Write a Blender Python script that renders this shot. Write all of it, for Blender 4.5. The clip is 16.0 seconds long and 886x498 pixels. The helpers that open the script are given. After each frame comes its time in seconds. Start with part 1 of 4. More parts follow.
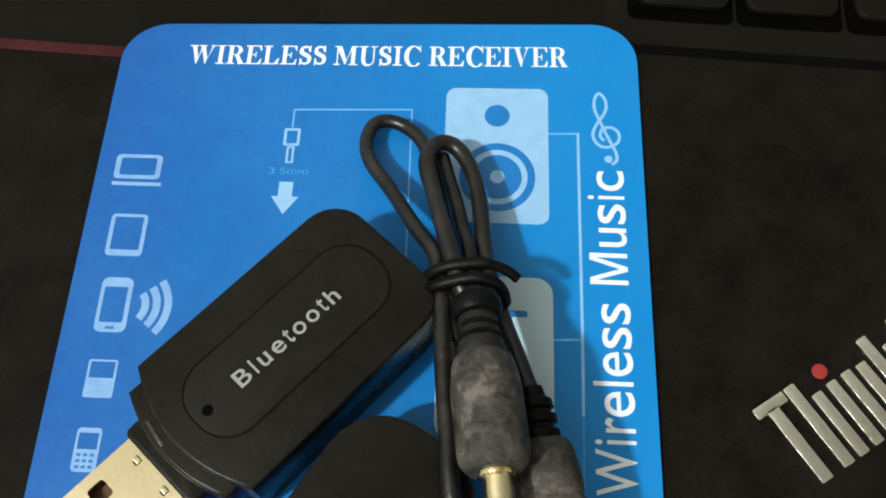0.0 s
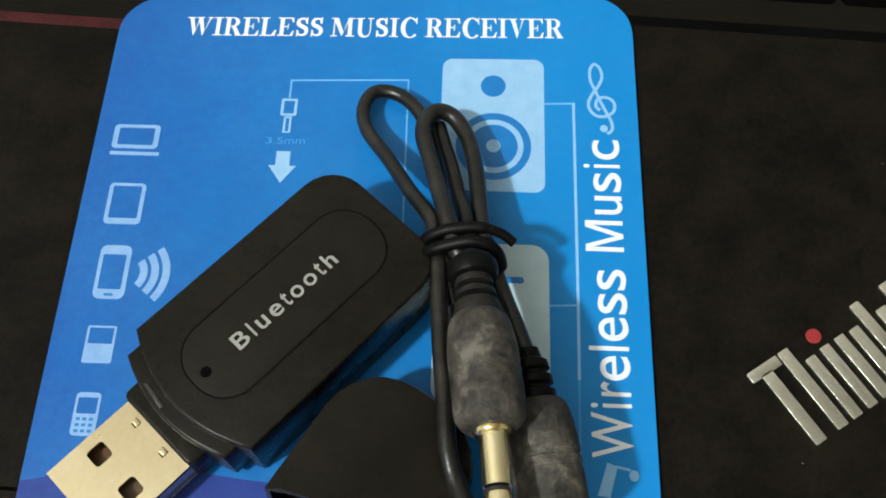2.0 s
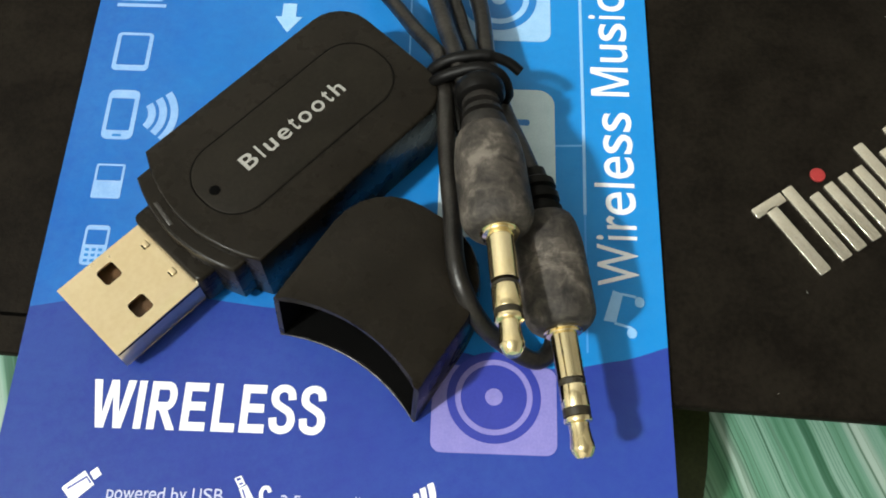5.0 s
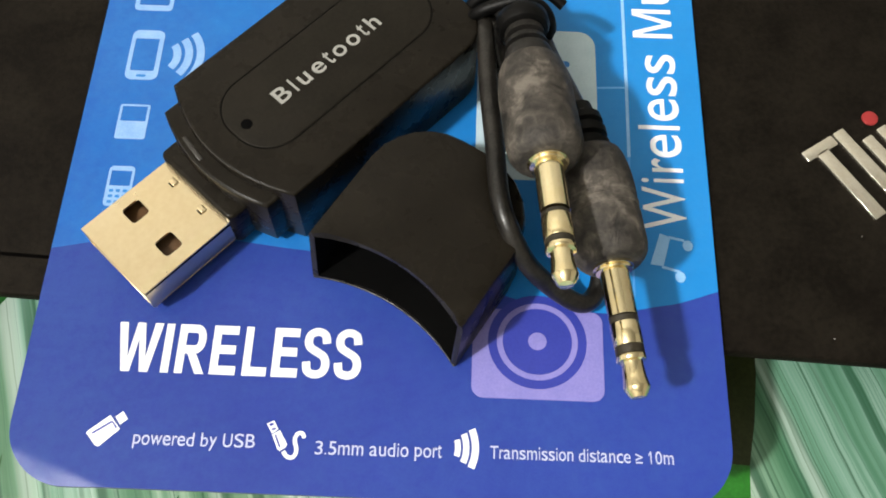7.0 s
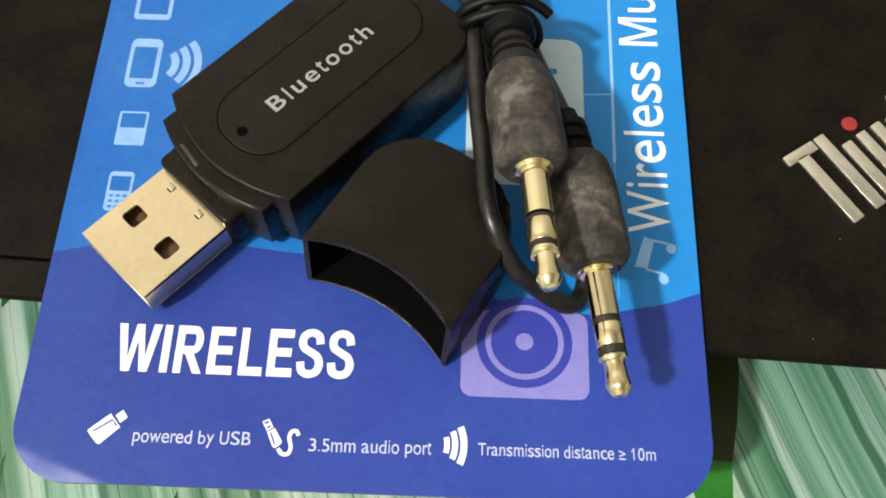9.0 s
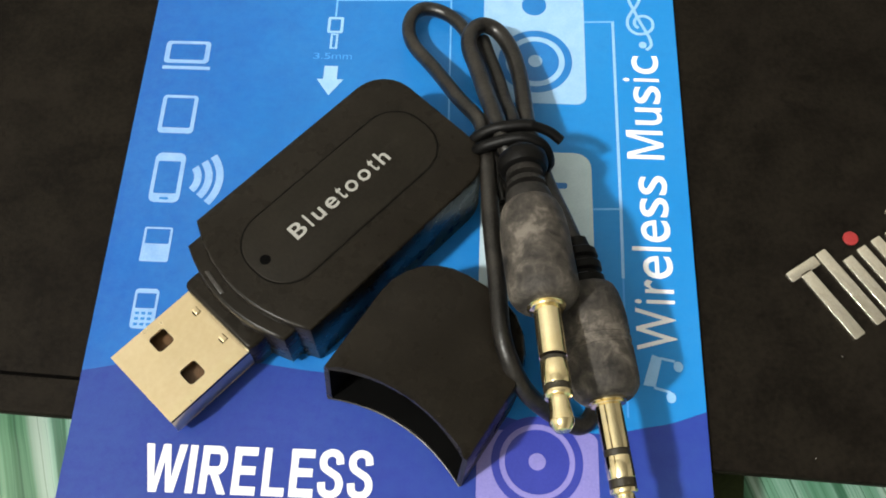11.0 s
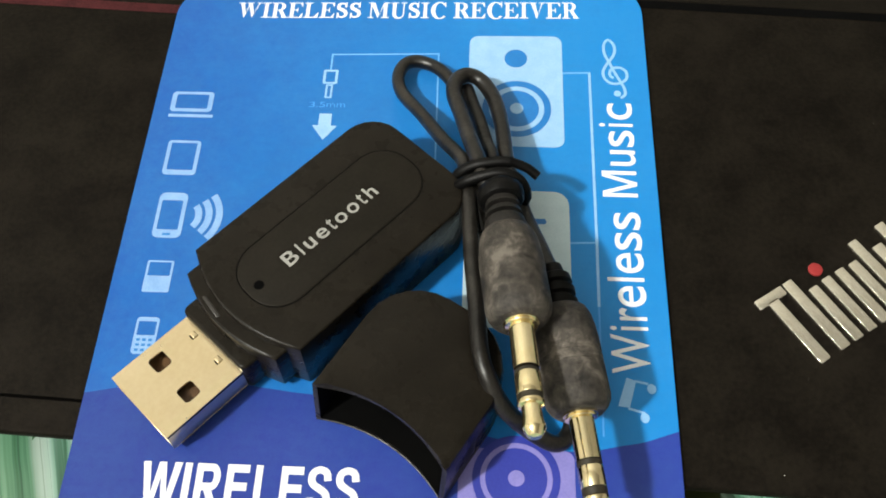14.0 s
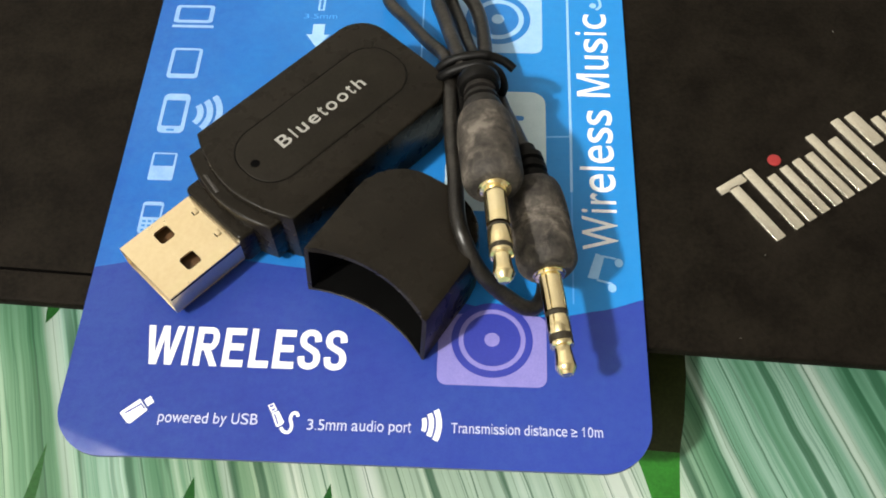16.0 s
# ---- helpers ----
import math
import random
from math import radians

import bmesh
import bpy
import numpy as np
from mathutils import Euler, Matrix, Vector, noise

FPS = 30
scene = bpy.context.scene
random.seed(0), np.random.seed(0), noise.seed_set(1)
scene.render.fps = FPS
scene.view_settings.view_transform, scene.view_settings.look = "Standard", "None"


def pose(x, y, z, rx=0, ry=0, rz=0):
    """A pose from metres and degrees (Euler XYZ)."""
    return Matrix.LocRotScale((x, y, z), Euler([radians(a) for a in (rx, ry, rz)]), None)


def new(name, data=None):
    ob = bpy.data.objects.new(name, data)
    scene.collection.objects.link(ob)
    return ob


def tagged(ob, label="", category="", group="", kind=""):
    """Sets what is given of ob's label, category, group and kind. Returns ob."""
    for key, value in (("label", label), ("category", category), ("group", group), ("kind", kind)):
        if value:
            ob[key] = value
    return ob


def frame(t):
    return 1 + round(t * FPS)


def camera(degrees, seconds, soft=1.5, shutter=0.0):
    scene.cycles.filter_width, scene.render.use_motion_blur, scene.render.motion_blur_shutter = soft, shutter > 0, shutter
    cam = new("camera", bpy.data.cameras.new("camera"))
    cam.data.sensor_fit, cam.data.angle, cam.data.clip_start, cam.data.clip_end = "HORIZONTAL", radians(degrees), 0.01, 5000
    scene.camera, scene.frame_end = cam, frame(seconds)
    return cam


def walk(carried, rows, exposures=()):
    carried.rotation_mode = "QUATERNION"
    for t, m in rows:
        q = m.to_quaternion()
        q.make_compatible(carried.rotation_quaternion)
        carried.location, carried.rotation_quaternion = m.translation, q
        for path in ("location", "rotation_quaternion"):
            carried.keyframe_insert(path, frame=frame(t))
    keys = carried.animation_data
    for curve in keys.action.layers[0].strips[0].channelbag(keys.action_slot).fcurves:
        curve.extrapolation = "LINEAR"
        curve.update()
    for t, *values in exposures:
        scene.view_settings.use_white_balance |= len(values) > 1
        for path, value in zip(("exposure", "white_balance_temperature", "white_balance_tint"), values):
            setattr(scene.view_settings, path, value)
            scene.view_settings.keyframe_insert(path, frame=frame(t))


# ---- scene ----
cam = camera(50.345, 16.0, soft=1.8)
# seconds, eye in metres, yaw, pitch and roll in degrees
PATH = [
    (0, -0.00626, -0.00790, 0.12432, 1.439, -64.990, 0.794),
    (0.5, -0.00631, -0.00795, 0.12369, 1.657, -65.152, 0.596),
    (1, -0.00685, -0.00854, 0.12291, 1.448, -65.059, 0.750),
    (1.5, -0.00598, -0.00965, 0.12346, 1.740, -65.090, 0.488),
    (2, -0.00591, -0.01206, 0.12333, 1.130, -65.202, 0.957),
    (2.5, -0.00681, -0.01221, 0.12178, 1.623, -65.137, 0.525),
    (3, -0.00741, -0.01473, 0.11910, 1.818, -65.016, 0.258),
    (3.5, -0.00567, -0.01911, 0.11749, 2.038, -65.096, 0.068),
    (4, -0.00437, -0.02398, 0.11744, 1.859, -65.163, 0.250),
    (4.5, -0.00557, -0.02868, 0.11579, 1.265, -65.161, 0.773),
    (5, -0.00596, -0.03248, 0.11486, 1.204, -65.386, 0.883),
    (5.2, -0.00520, -0.03676, 0.11382, 1.033, -65.161, 0.948),
    (7.3, -0.01088, -0.03824, 0.10663, 1.372, -65.041, 0.930),
    (7.5, -0.01086, -0.03848, 0.10673, 1.269, -64.984, 1.044),
    (8, -0.01000, -0.03817, 0.10737, 1.313, -64.961, 0.833),
    (8.5, -0.01006, -0.03835, 0.10740, 1.304, -65.115, 0.864),
    (9, -0.00923, -0.03871, 0.11031, 1.432, -65.210, 0.763),
    (9.5, -0.00832, -0.03802, 0.11156, 1.045, -65.140, 1.079),
    (10, -0.01156, -0.03047, 0.11354, 1.196, -65.236, 0.974),
    (10.2, -0.01225, -0.02627, 0.11527, 0.800, -65.977, 1.350),
    (12.3, -0.00981, -0.03094, 0.12326, 3.239, -60.595, -0.938),
    (12.5, -0.01062, -0.03158, 0.12246, 2.412, -60.097, -0.218),
    (13, -0.00938, -0.03089, 0.12303, 2.899, -59.986, -0.646),
    (13.5, -0.00994, -0.03172, 0.12298, 2.473, -59.847, -0.315),
    (14, -0.00757, -0.03686, 0.12411, 2.869, -59.905, -0.674),
    (14.5, -0.00487, -0.04369, 0.12431, 3.421, -59.911, -1.170),
    (15, -0.00200, -0.05421, 0.12593, 3.432, -59.873, -1.154),
    (15.5, -0.00206, -0.05500, 0.12582, 3.219, -60.116, -0.951),
    (16, -0.00324, -0.05719, 0.12454, 3.569, -59.877, -1.291),
]
walk(cam, [(t, pose(x, y, z) @ pose(0, 0, 0, 0, 0, yaw) @ pose(0, 0, 0, 90 + pitch) @ pose(0, 0, 0, 0, 0, roll)) for t, x, y, z, yaw, pitch, roll in PATH],
     exposures=[(0.0, -0.17, 5980, 3), (3.0, -0.18, 6000, 3), (5.0, 0.06, 6220, 5), (7.5, 0.14, 6380, 10), (10.0, 0.15, 6430, 10), (12.5, 0.13, 6240, 4), (14.5, 0.11, 6420, 8), (16.0, 0.22, 6500, 10)])

# ---- light: one ceiling lamp in a plain room, low fill from the room's own walls ----
world = bpy.data.worlds.new("world")
world.use_nodes = True
world.node_tree.nodes["Background"].inputs[0].default_value = (0.8, 0.9, 1.0, 1)
world.node_tree.nodes["Background"].inputs[1].default_value = 0.012
scene.world = world

LAMP_AT = (-1.12, -0.78, 1.68)
lamp_data = bpy.data.lights.new("lamp_light", "POINT")
lamp_data.energy, lamp_data.shadow_soft_size, lamp_data.color = 212.0, 0.06, (1.0, 0.955, 0.88)
lamp_light = new("lamp_light", lamp_data)
lamp_light.location = LAMP_AT


# ---- materials ----
def shader(name, rough=0.5, metal=0.0, spec=0.5, coat=0.0):
    m = bpy.data.materials.new(name)
    m.use_nodes = True
    b = m.node_tree.nodes["Principled BSDF"]
    b.inputs["Roughness"].default_value = rough
    b.inputs["Metallic"].default_value = metal
    b.inputs["Specular IOR Level"].default_value = spec
    b.inputs["Coat Weight"].default_value = coat
    return m, m.node_tree.nodes, m.node_tree.links, b


def noise_node(n, l, scale, detail=3.0, rough=0.55, vec=None, stretch=None):
    t = n.new("ShaderNodeTexNoise")
    t.inputs["Scale"].default_value = scale
    t.inputs["Detail"].default_value = detail
    t.inputs["Roughness"].default_value = rough
    if vec is None:
        c = n.new("ShaderNodeTexCoord")
        vec = c.outputs["Object"]
    if stretch:
        mp = n.new("ShaderNodeMapping")
        mp.inputs["Scale"].default_value = stretch
        l.new(vec, mp.inputs[0])
        vec = mp.outputs[0]
    l.new(vec, t.inputs["Vector"])
    return t


def ramp(n, l, source, stops):
    r = n.new("ShaderNodeValToRGB")
    while len(r.color_ramp.elements) < len(stops):
        r.color_ramp.elements.new(0.5)
    for e, (p, c) in zip(r.color_ramp.elements, stops):
        e.position, e.color = p, (*c, 1)
    l.new(source, r.inputs[0])
    return r


def bump(n, l, b, source, strength, dist):
    k = n.new("ShaderNodeBump")
    k.inputs["Strength"].default_value = strength
    k.inputs["Distance"].default_value = dist
    l.new(source, k.inputs["Height"])
    l.new(k.outputs[0], b.inputs["Normal"])
    return k


def surface(name, dark, light, scale, rough=0.5, metal=0.0, spec=0.5, relief=0.0, fine=4000.0, rough_var=0.0, lo=0.35, hi=0.65, coat=0.0):
    """A surface mottled between two near colours, with fine relief."""
    m, n, l, b = shader(name, rough, metal, spec, coat)
    t = noise_node(n, l, scale, 5.0)
    speck = noise_node(n, l, scale * 11.0, 2.0)
    mix = n.new("ShaderNodeMath")
    mix.operation = "MULTIPLY_ADD"
    l.new(speck.outputs["Fac"], mix.inputs[0])
    mix.inputs[1].default_value = 0.45
    half = n.new("ShaderNodeMath")
    half.operation = "MULTIPLY"
    half.inputs[1].default_value = 0.55
    l.new(t.outputs["Fac"], half.inputs[0])
    l.new(half.outputs[0], mix.inputs[2])
    r = ramp(n, l, mix.outputs[0], [(lo + 0.03, dark), (hi - 0.03, light)])
    l.new(r.outputs[0], b.inputs["Base Color"])
    if relief:
        f = noise_node(n, l, fine, 3.0)
        bump(n, l, b, f.outputs["Fac"], relief, 0.0002)
    if rough_var:
        g = noise_node(n, l, scale * 2.3, 4.0)
        mr = n.new("ShaderNodeMapRange")
        mr.inputs["To Min"].default_value, mr.inputs["To Max"].default_value = rough - rough_var, rough + rough_var
        l.new(g.outputs["Fac"], mr.inputs["Value"])
        l.new(mr.outputs[0], b.inputs["Roughness"])
    return m


# printed card: sky blue, deeper towards its left side, with a faint paper mottle
def card_material(name, left, right, mottle, worn):
    m, n, l, b = shader(name, 0.43, 0.0, 0.35)
    c = n.new("ShaderNodeTexCoord")
    s = n.new("ShaderNodeSeparateXYZ")
    l.new(c.outputs["Object"], s.inputs[0])
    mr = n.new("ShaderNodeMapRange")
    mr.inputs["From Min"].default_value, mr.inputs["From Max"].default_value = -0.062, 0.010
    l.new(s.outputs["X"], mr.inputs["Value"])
    t = noise_node(n, l, 150, 8.0, 0.8)
    add = n.new("ShaderNodeMath")
    add.operation = "MULTIPLY_ADD"
    l.new(t.outputs["Fac"], add.inputs[0])
    add.inputs[1].default_value = mottle
    l.new(mr.outputs[0], add.inputs[2])
    sub = n.new("ShaderNodeMath")
    sub.operation = "SUBTRACT"
    l.new(add.outputs[0], sub.inputs[0])
    sub.inputs[1].default_value = mottle * 0.5
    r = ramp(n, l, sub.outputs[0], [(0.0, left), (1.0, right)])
    # paper fibres show through the ink as paler flecks, and it is rubbed pale in broad patches
    fleck = noise_node(n, l, 620, 5.0, 0.75)
    rub = noise_node(n, l, 42, 4.0, 0.6)
    both = n.new("ShaderNodeMath")
    both.operation = "MULTIPLY"
    l.new(fleck.outputs["Fac"], both.inputs[0])
    l.new(rub.outputs["Fac"], both.inputs[1])
    amount = n.new("ShaderNodeMapRange")
    for k, v in (("From Min", 0.14), ("From Max", 0.40), ("To Min", 0.0), ("To Max", worn)):
        amount.inputs[k].default_value = v
    l.new(both.outputs[0], amount.inputs["Value"])
    pale = n.new("ShaderNodeMixRGB")
    l.new(amount.outputs[0], pale.inputs[0])
    l.new(r.outputs[0], pale.inputs[1])
    pale.inputs[2].default_value = (0.13, 0.38, 0.64, 1)
    l.new(pale.outputs[0], b.inputs["Base Color"])
    f = noise_node(n, l, 700, 3.0)
    bump(n, l, b, f.outputs["Fac"], 0.06, 0.0003)
    return m


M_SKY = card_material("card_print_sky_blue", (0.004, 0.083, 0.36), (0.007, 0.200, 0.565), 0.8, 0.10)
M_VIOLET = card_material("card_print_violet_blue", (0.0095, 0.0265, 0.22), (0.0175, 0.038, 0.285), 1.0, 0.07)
M_BOARD = surface("blue_grey_board", (0.06, 0.08, 0.18), (0.11, 0.13, 0.24), 300, 0.8)
M_WHITE = surface("white_ink", (0.70, 0.74, 0.80), (0.80, 0.83, 0.87), 500, 0.45)
M_SMALL = surface("small_print_ink", (0.40, 0.44, 0.66), (0.52, 0.56, 0.76), 900, 0.45)
M_PALE = surface("pale_blue_ink", (0.22, 0.44, 0.74), (0.27, 0.50, 0.79), 400, 0.45)
M_PALER = surface("pale_speaker_ink", (0.24, 0.445, 0.71), (0.31, 0.515, 0.77), 400, 0.45)
M_ICON = surface("pale_icon_ink", (0.17, 0.33, 0.63), (0.24, 0.41, 0.70), 400, 0.45)
M_LINE = surface("thin_line_ink", (0.12, 0.37, 0.75), (0.16, 0.42, 0.79), 400, 0.45)
M_FAINT_SHADED = surface("faint_and_shaded_blue_ink", (0.05, 0.27, 0.68), (0.07, 0.30, 0.72), 400, 0.45)
M_BLUE_INK = surface("blue_ink", (0.008, 0.145, 0.46), (0.011, 0.175, 0.51), 400, 0.45)
M_LAVENDER = surface("lavender_ink", (0.19, 0.18, 0.50), (0.235, 0.215, 0.55), 300, 0.45)
M_VIOLET_INK = surface("violet_ink", (0.022, 0.034, 0.29), (0.028, 0.042, 0.33), 300, 0.45)
M_GREY_INK = surface("pale_grey_ink", (0.40, 0.53, 0.60), (0.47, 0.60, 0.66), 300, 0.45)
M_LAPTOP = surface("black_soft_touch", (0.0049, 0.0039, 0.0029), (0.0110, 0.0090, 0.0066), 130, 0.62, 0, 0.035, 0.4, 2400, 0.08)
M_KEYBED = surface("black_keyboard_frame", (0.0064, 0.0053, 0.0038), (0.0088, 0.0074, 0.0054), 90, 0.6, 0, 0.05, 0.3, 3000, 0.05)
M_KEY = surface("black_key", (0.0050, 0.0043, 0.0029), (0.0076, 0.0066, 0.0045), 120, 0.5, 0, 0.06, 0.15, 4000, 0.06)
M_GAP = surface("dark_gap", (0.0008, 0.0007, 0.0006), (0.0016, 0.0014, 0.0012), 90, 0.85, 0, 0.02)
M_RED_LINE = surface("dull_red_stripe", (0.030, 0.0065, 0.0075), (0.058, 0.013, 0.0145), 200, 0.6, 0, 0.1)
M_SILVER = surface("brushed_silver_letter", (0.78, 0.73, 0.60), (0.90, 0.86, 0.74), 260, 0.25, 0.9, 0.5, 0.05, 2500, 0.04)
M_RED_DOT = surface("red_dot", (0.22, 0.018, 0.020), (0.30, 0.030, 0.030), 300, 0.45, 0, 0.3)
M_PLASTIC = surface("satin_black_plastic", (0.0072, 0.0059, 0.0041), (0.0117, 0.0097, 0.0070), 150, 0.28, 0, 0.12, 0.12, 2200, 0.06)
M_PANEL = surface("matt_black_panel", (0.0076, 0.0063, 0.0043), (0.0124, 0.0104, 0.0074), 180, 0.50, 0, 0.12, 0.1, 2600, 0.06)
M_HOLE_SHADE = surface("black_hole_and_shade", (0.001, 0.001, 0.001), (0.002, 0.002, 0.002), 100, 0.9, 0, 0.05)
M_PRINT = surface("light_grey_print", (0.15, 0.15, 0.14), (0.28, 0.28, 0.26), 900, 0.55, lo=0.3, hi=0.5)
M_STEEL = surface("plated_plug_shell", (0.78, 0.64, 0.395), (0.83, 0.70, 0.46), 120, 0.29, 1.0, 0.5, 0.04, 1500, 0.04)
M_TONGUE = surface("dark_brown_inside", (0.055, 0.027, 0.010), (0.125, 0.064, 0.025), 600, 0.5)
M_GOLD = surface("gold_plate", (0.95, 0.80, 0.46), (0.98, 0.86, 0.56), 300, 0.13, 1.0, 0.5, 0.0, 2500, 0.03)
M_BAND = surface("black_insulator", (0.016, 0.013, 0.007), (0.026, 0.021, 0.012), 300, 0.4)
M_CORD = surface("black_pvc_cord", (0.0036, 0.0032, 0.0028), (0.0205, 0.0182, 0.0154), 240, 0.34, 0, 0.42, 0.45, 1100, 0.12, 0.40, 0.66)
M_TIE = surface("black_wire_tie", (0.0012, 0.0012, 0.0012), (0.0030, 0.0028, 0.0027), 300, 0.45, 0, 0.14, 0.2, 1500)
M_LIP = surface("glossy_black_lip", (0.004, 0.004, 0.005), (0.008, 0.008, 0.009), 300, 0.30, 0, 0.35, 0.3, 1500)
M_EDGE = surface("worn_lit_plastic_edge", (0.012, 0.011, 0.010), (0.045, 0.042, 0.038), 260, 0.35, 0, 0.4, 0.2, 1500)
M_RELIEF = surface("dusty_black_sleeve", (0.0026, 0.0024, 0.0022), (0.019, 0.017, 0.015), 300, 0.5, 0, 0.3, 0.3, 1500)


# moulded grips: worn rubber with paler dusty scuffs
def grip_material():
    m, n, l, b = shader("dusty_rubber_grip", 0.6, 0.0, 0.35)
    a = noise_node(n, l, 470, 8.0, 0.70)
    a.inputs["Distortion"].default_value = 0.4
    wide = noise_node(n, l, 190, 3.0, 0.5)
    mx = n.new("ShaderNodeMath")
    mx.operation = "MULTIPLY_ADD"
    l.new(wide.outputs["Fac"], mx.inputs[0])
    mx.inputs[1].default_value = 0.7
    l.new(a.outputs["Fac"], mx.inputs[2])
    r = ramp(n, l, mx.outputs[0], [(0.66, (0.011, 0.0097, 0.0086)), (0.78, (0.032, 0.028, 0.0238)), (0.90, (0.060, 0.052, 0.0435)), (1.00, (0.125, 0.110, 0.092))])
    l.new(r.outputs[0], b.inputs["Base Color"])
    bump(n, l, b, a.outputs["Fac"], 0.6, 0.0006)
    return m


M_GRIP = grip_material()


# table cover: printed long leaves in greens and white, streaked along each leaf
def cloth_material():
    m, n, l, b = shader("leaf_print_table_cover", 0.32, 0.0, 0.45)
    c = n.new("ShaderNodeTexCoord")
    s = n.new("ShaderNodeSeparateXYZ")
    l.new(c.outputs["Object"], s.inputs[0])
    # leaves fan out: streaks stand upright on one side and lean over on the other
    mr = n.new("ShaderNodeMapRange")
    mr.interpolation_type = "SMOOTHSTEP"
    for k, v in (("From Min", -0.05), ("From Max", 0.05), ("To Min", 0.345), ("To Max", 0.375)):
        mr.inputs[k].default_value = v
    l.new(s.outputs["X"], mr.inputs["Value"])
    lean = n.new("ShaderNodeMath")
    lean.operation = "MULTIPLY_ADD"
    l.new(s.outputs["Y"], lean.inputs[0])
    l.new(mr.outputs[0], lean.inputs[1])
    l.new(s.outputs["X"], lean.inputs[2])
    # the streaks waver a little on their way
    sway = noise_node(n, l, 70, 2.0, 0.5)
    wander = n.new("ShaderNodeMath")
    wander.operation = "MULTIPLY_ADD"
    l.new(sway.outputs["Fac"], wander.inputs[0])
    wander.inputs[1].default_value = 0.0010
    l.new(lean.outputs[0], wander.inputs[2])
    comb = n.new("ShaderNodeCombineXYZ")
    l.new(wander.outputs[0], comb.inputs["X"])
    l.new(s.outputs["Y"], comb.inputs["Y"])
    streak = noise_node(n, l, 1.0, 4.0, 0.62, comb.outputs[0], (330, 5, 1))
    broad = noise_node(n, l, 1.0, 2.0, 0.5, comb.outputs[0], (74, 3, 1))
    mix = n.new("ShaderNodeMath")
    mix.operation = "MULTIPLY_ADD"
    l.new(broad.outputs["Fac"], mix.inputs[0])
    mix.inputs[1].default_value = 1.15
    l.new(streak.outputs["Fac"], mix.inputs[2])
    half = n.new("ShaderNodeMath")
    half.operation = "MULTIPLY"
    l.new(mix.outputs[0], half.inputs[0])
    half.inputs[1].default_value = 0.465
    r = ramp(n, l, half.outputs[0], [(0.37, (0.034, 0.115, 0.055)), (0.44, (0.082, 0.200, 0.115)), (0.50, (0.15, 0.285, 0.19)), (0.55, (0.26, 0.385, 0.295)), (0.63, (0.50, 0.57, 0.52))])
    # the print turns from yellowish to bluish green from leaf to leaf
    hue = noise_node(n, l, 1.0, 1.0, 0.5, comb.outputs[0], (38, 8, 1))
    tone = ramp(n, l, hue.outputs["Fac"], [(0.36, (1.06, 1.0, 0.86)), (0.64, (0.86, 0.94, 1.0))])
    tinted = n.new("ShaderNodeMixRGB")
    tinted.blend_type = "MULTIPLY"
    tinted.inputs[0].default_value = 1.0
    l.new(r.outputs[0], tinted.inputs[1])
    # one broad leaf, beside the laptop's front corner, is a deeper green
    side = n.new("ShaderNodeMapRange")
    for k, v in (("From Min", 0.030), ("From Max", 0.052)):
        side.inputs[k].default_value = v
    l.new(lean.outputs[0], side.inputs["Value"])
    deep = n.new("ShaderNodeMixRGB")
    l.new(side.outputs[0], deep.inputs[0])
    l.new(tone.outputs[0], deep.inputs[1])
    deep.inputs[2].default_value = (0.60, 0.72, 0.74, 1)
    l.new(deep.outputs[0], tinted.inputs[2])
    # a few leaves are almost white along their middle
    band = noise_node(n, l, 1.0, 1.0, 0.5, comb.outputs[0], (105, 2, 1))
    share = n.new("ShaderNodeMapRange")
    for k, v in (("From Min", 0.57), ("From Max", 0.66), ("To Min", 0.0), ("To Max", 0.75)):
        share.inputs[k].default_value = v
    l.new(band.outputs["Fac"], share.inputs["Value"])
    whitish = n.new("ShaderNodeMixRGB")
    l.new(share.outputs[0], whitish.inputs[0])
    l.new(tinted.outputs[0], whitish.inputs[1])
    whitish.inputs[2].default_value = (0.50, 0.56, 0.53, 1)
    # the leaf that comes out below the card is the palest
    rise, fall = n.new("ShaderNodeMapRange"), n.new("ShaderNodeMapRange")
    for node, lo_x, hi_x, lo_v, hi_v in ((rise, -0.048, -0.022, 0.0, 0.42), (fall, 0.018, 0.030, 1.0, 0.0)):
        for k, v in (("From Min", lo_x), ("From Max", hi_x), ("To Min", lo_v), ("To Max", hi_v)):
            node.inputs[k].default_value = v
        l.new(lean.outputs[0], node.inputs["Value"])
    within = n.new("ShaderNodeMath")
    within.operation = "MULTIPLY"
    l.new(rise.outputs[0], within.inputs[0])
    l.new(fall.outputs[0], within.inputs[1])
    palest = n.new("ShaderNodeMixRGB")
    l.new(within.outputs[0], palest.inputs[0])
    l.new(whitish.outputs[0], palest.inputs[1])
    palest.inputs[2].default_value = (0.50, 0.58, 0.52, 1)
    # thin dark veins between and along the leaves
    last = palest.outputs[0]
    for stretch, thin, wide, deep in (((150, 3, 1), 0.003, 0.012, 0.80), ((430, 6, 1), 0.004, 0.016, 0.42)):
        vein = noise_node(n, l, 1.0, 1.0, 0.5, comb.outputs[0], stretch)
        off = n.new("ShaderNodeMath")
        off.operation = "SUBTRACT"
        l.new(vein.outputs["Fac"], off.inputs[0])
        off.inputs[1].default_value = 0.5
        near = n.new("ShaderNodeMath")
        near.operation = "ABSOLUTE"
        l.new(off.outputs[0], near.inputs[0])
        fade = n.new("ShaderNodeMapRange")
        for k, v in (("From Min", thin), ("From Max", wide), ("To Min", deep), ("To Max", 0.0)):
            fade.inputs[k].default_value = v
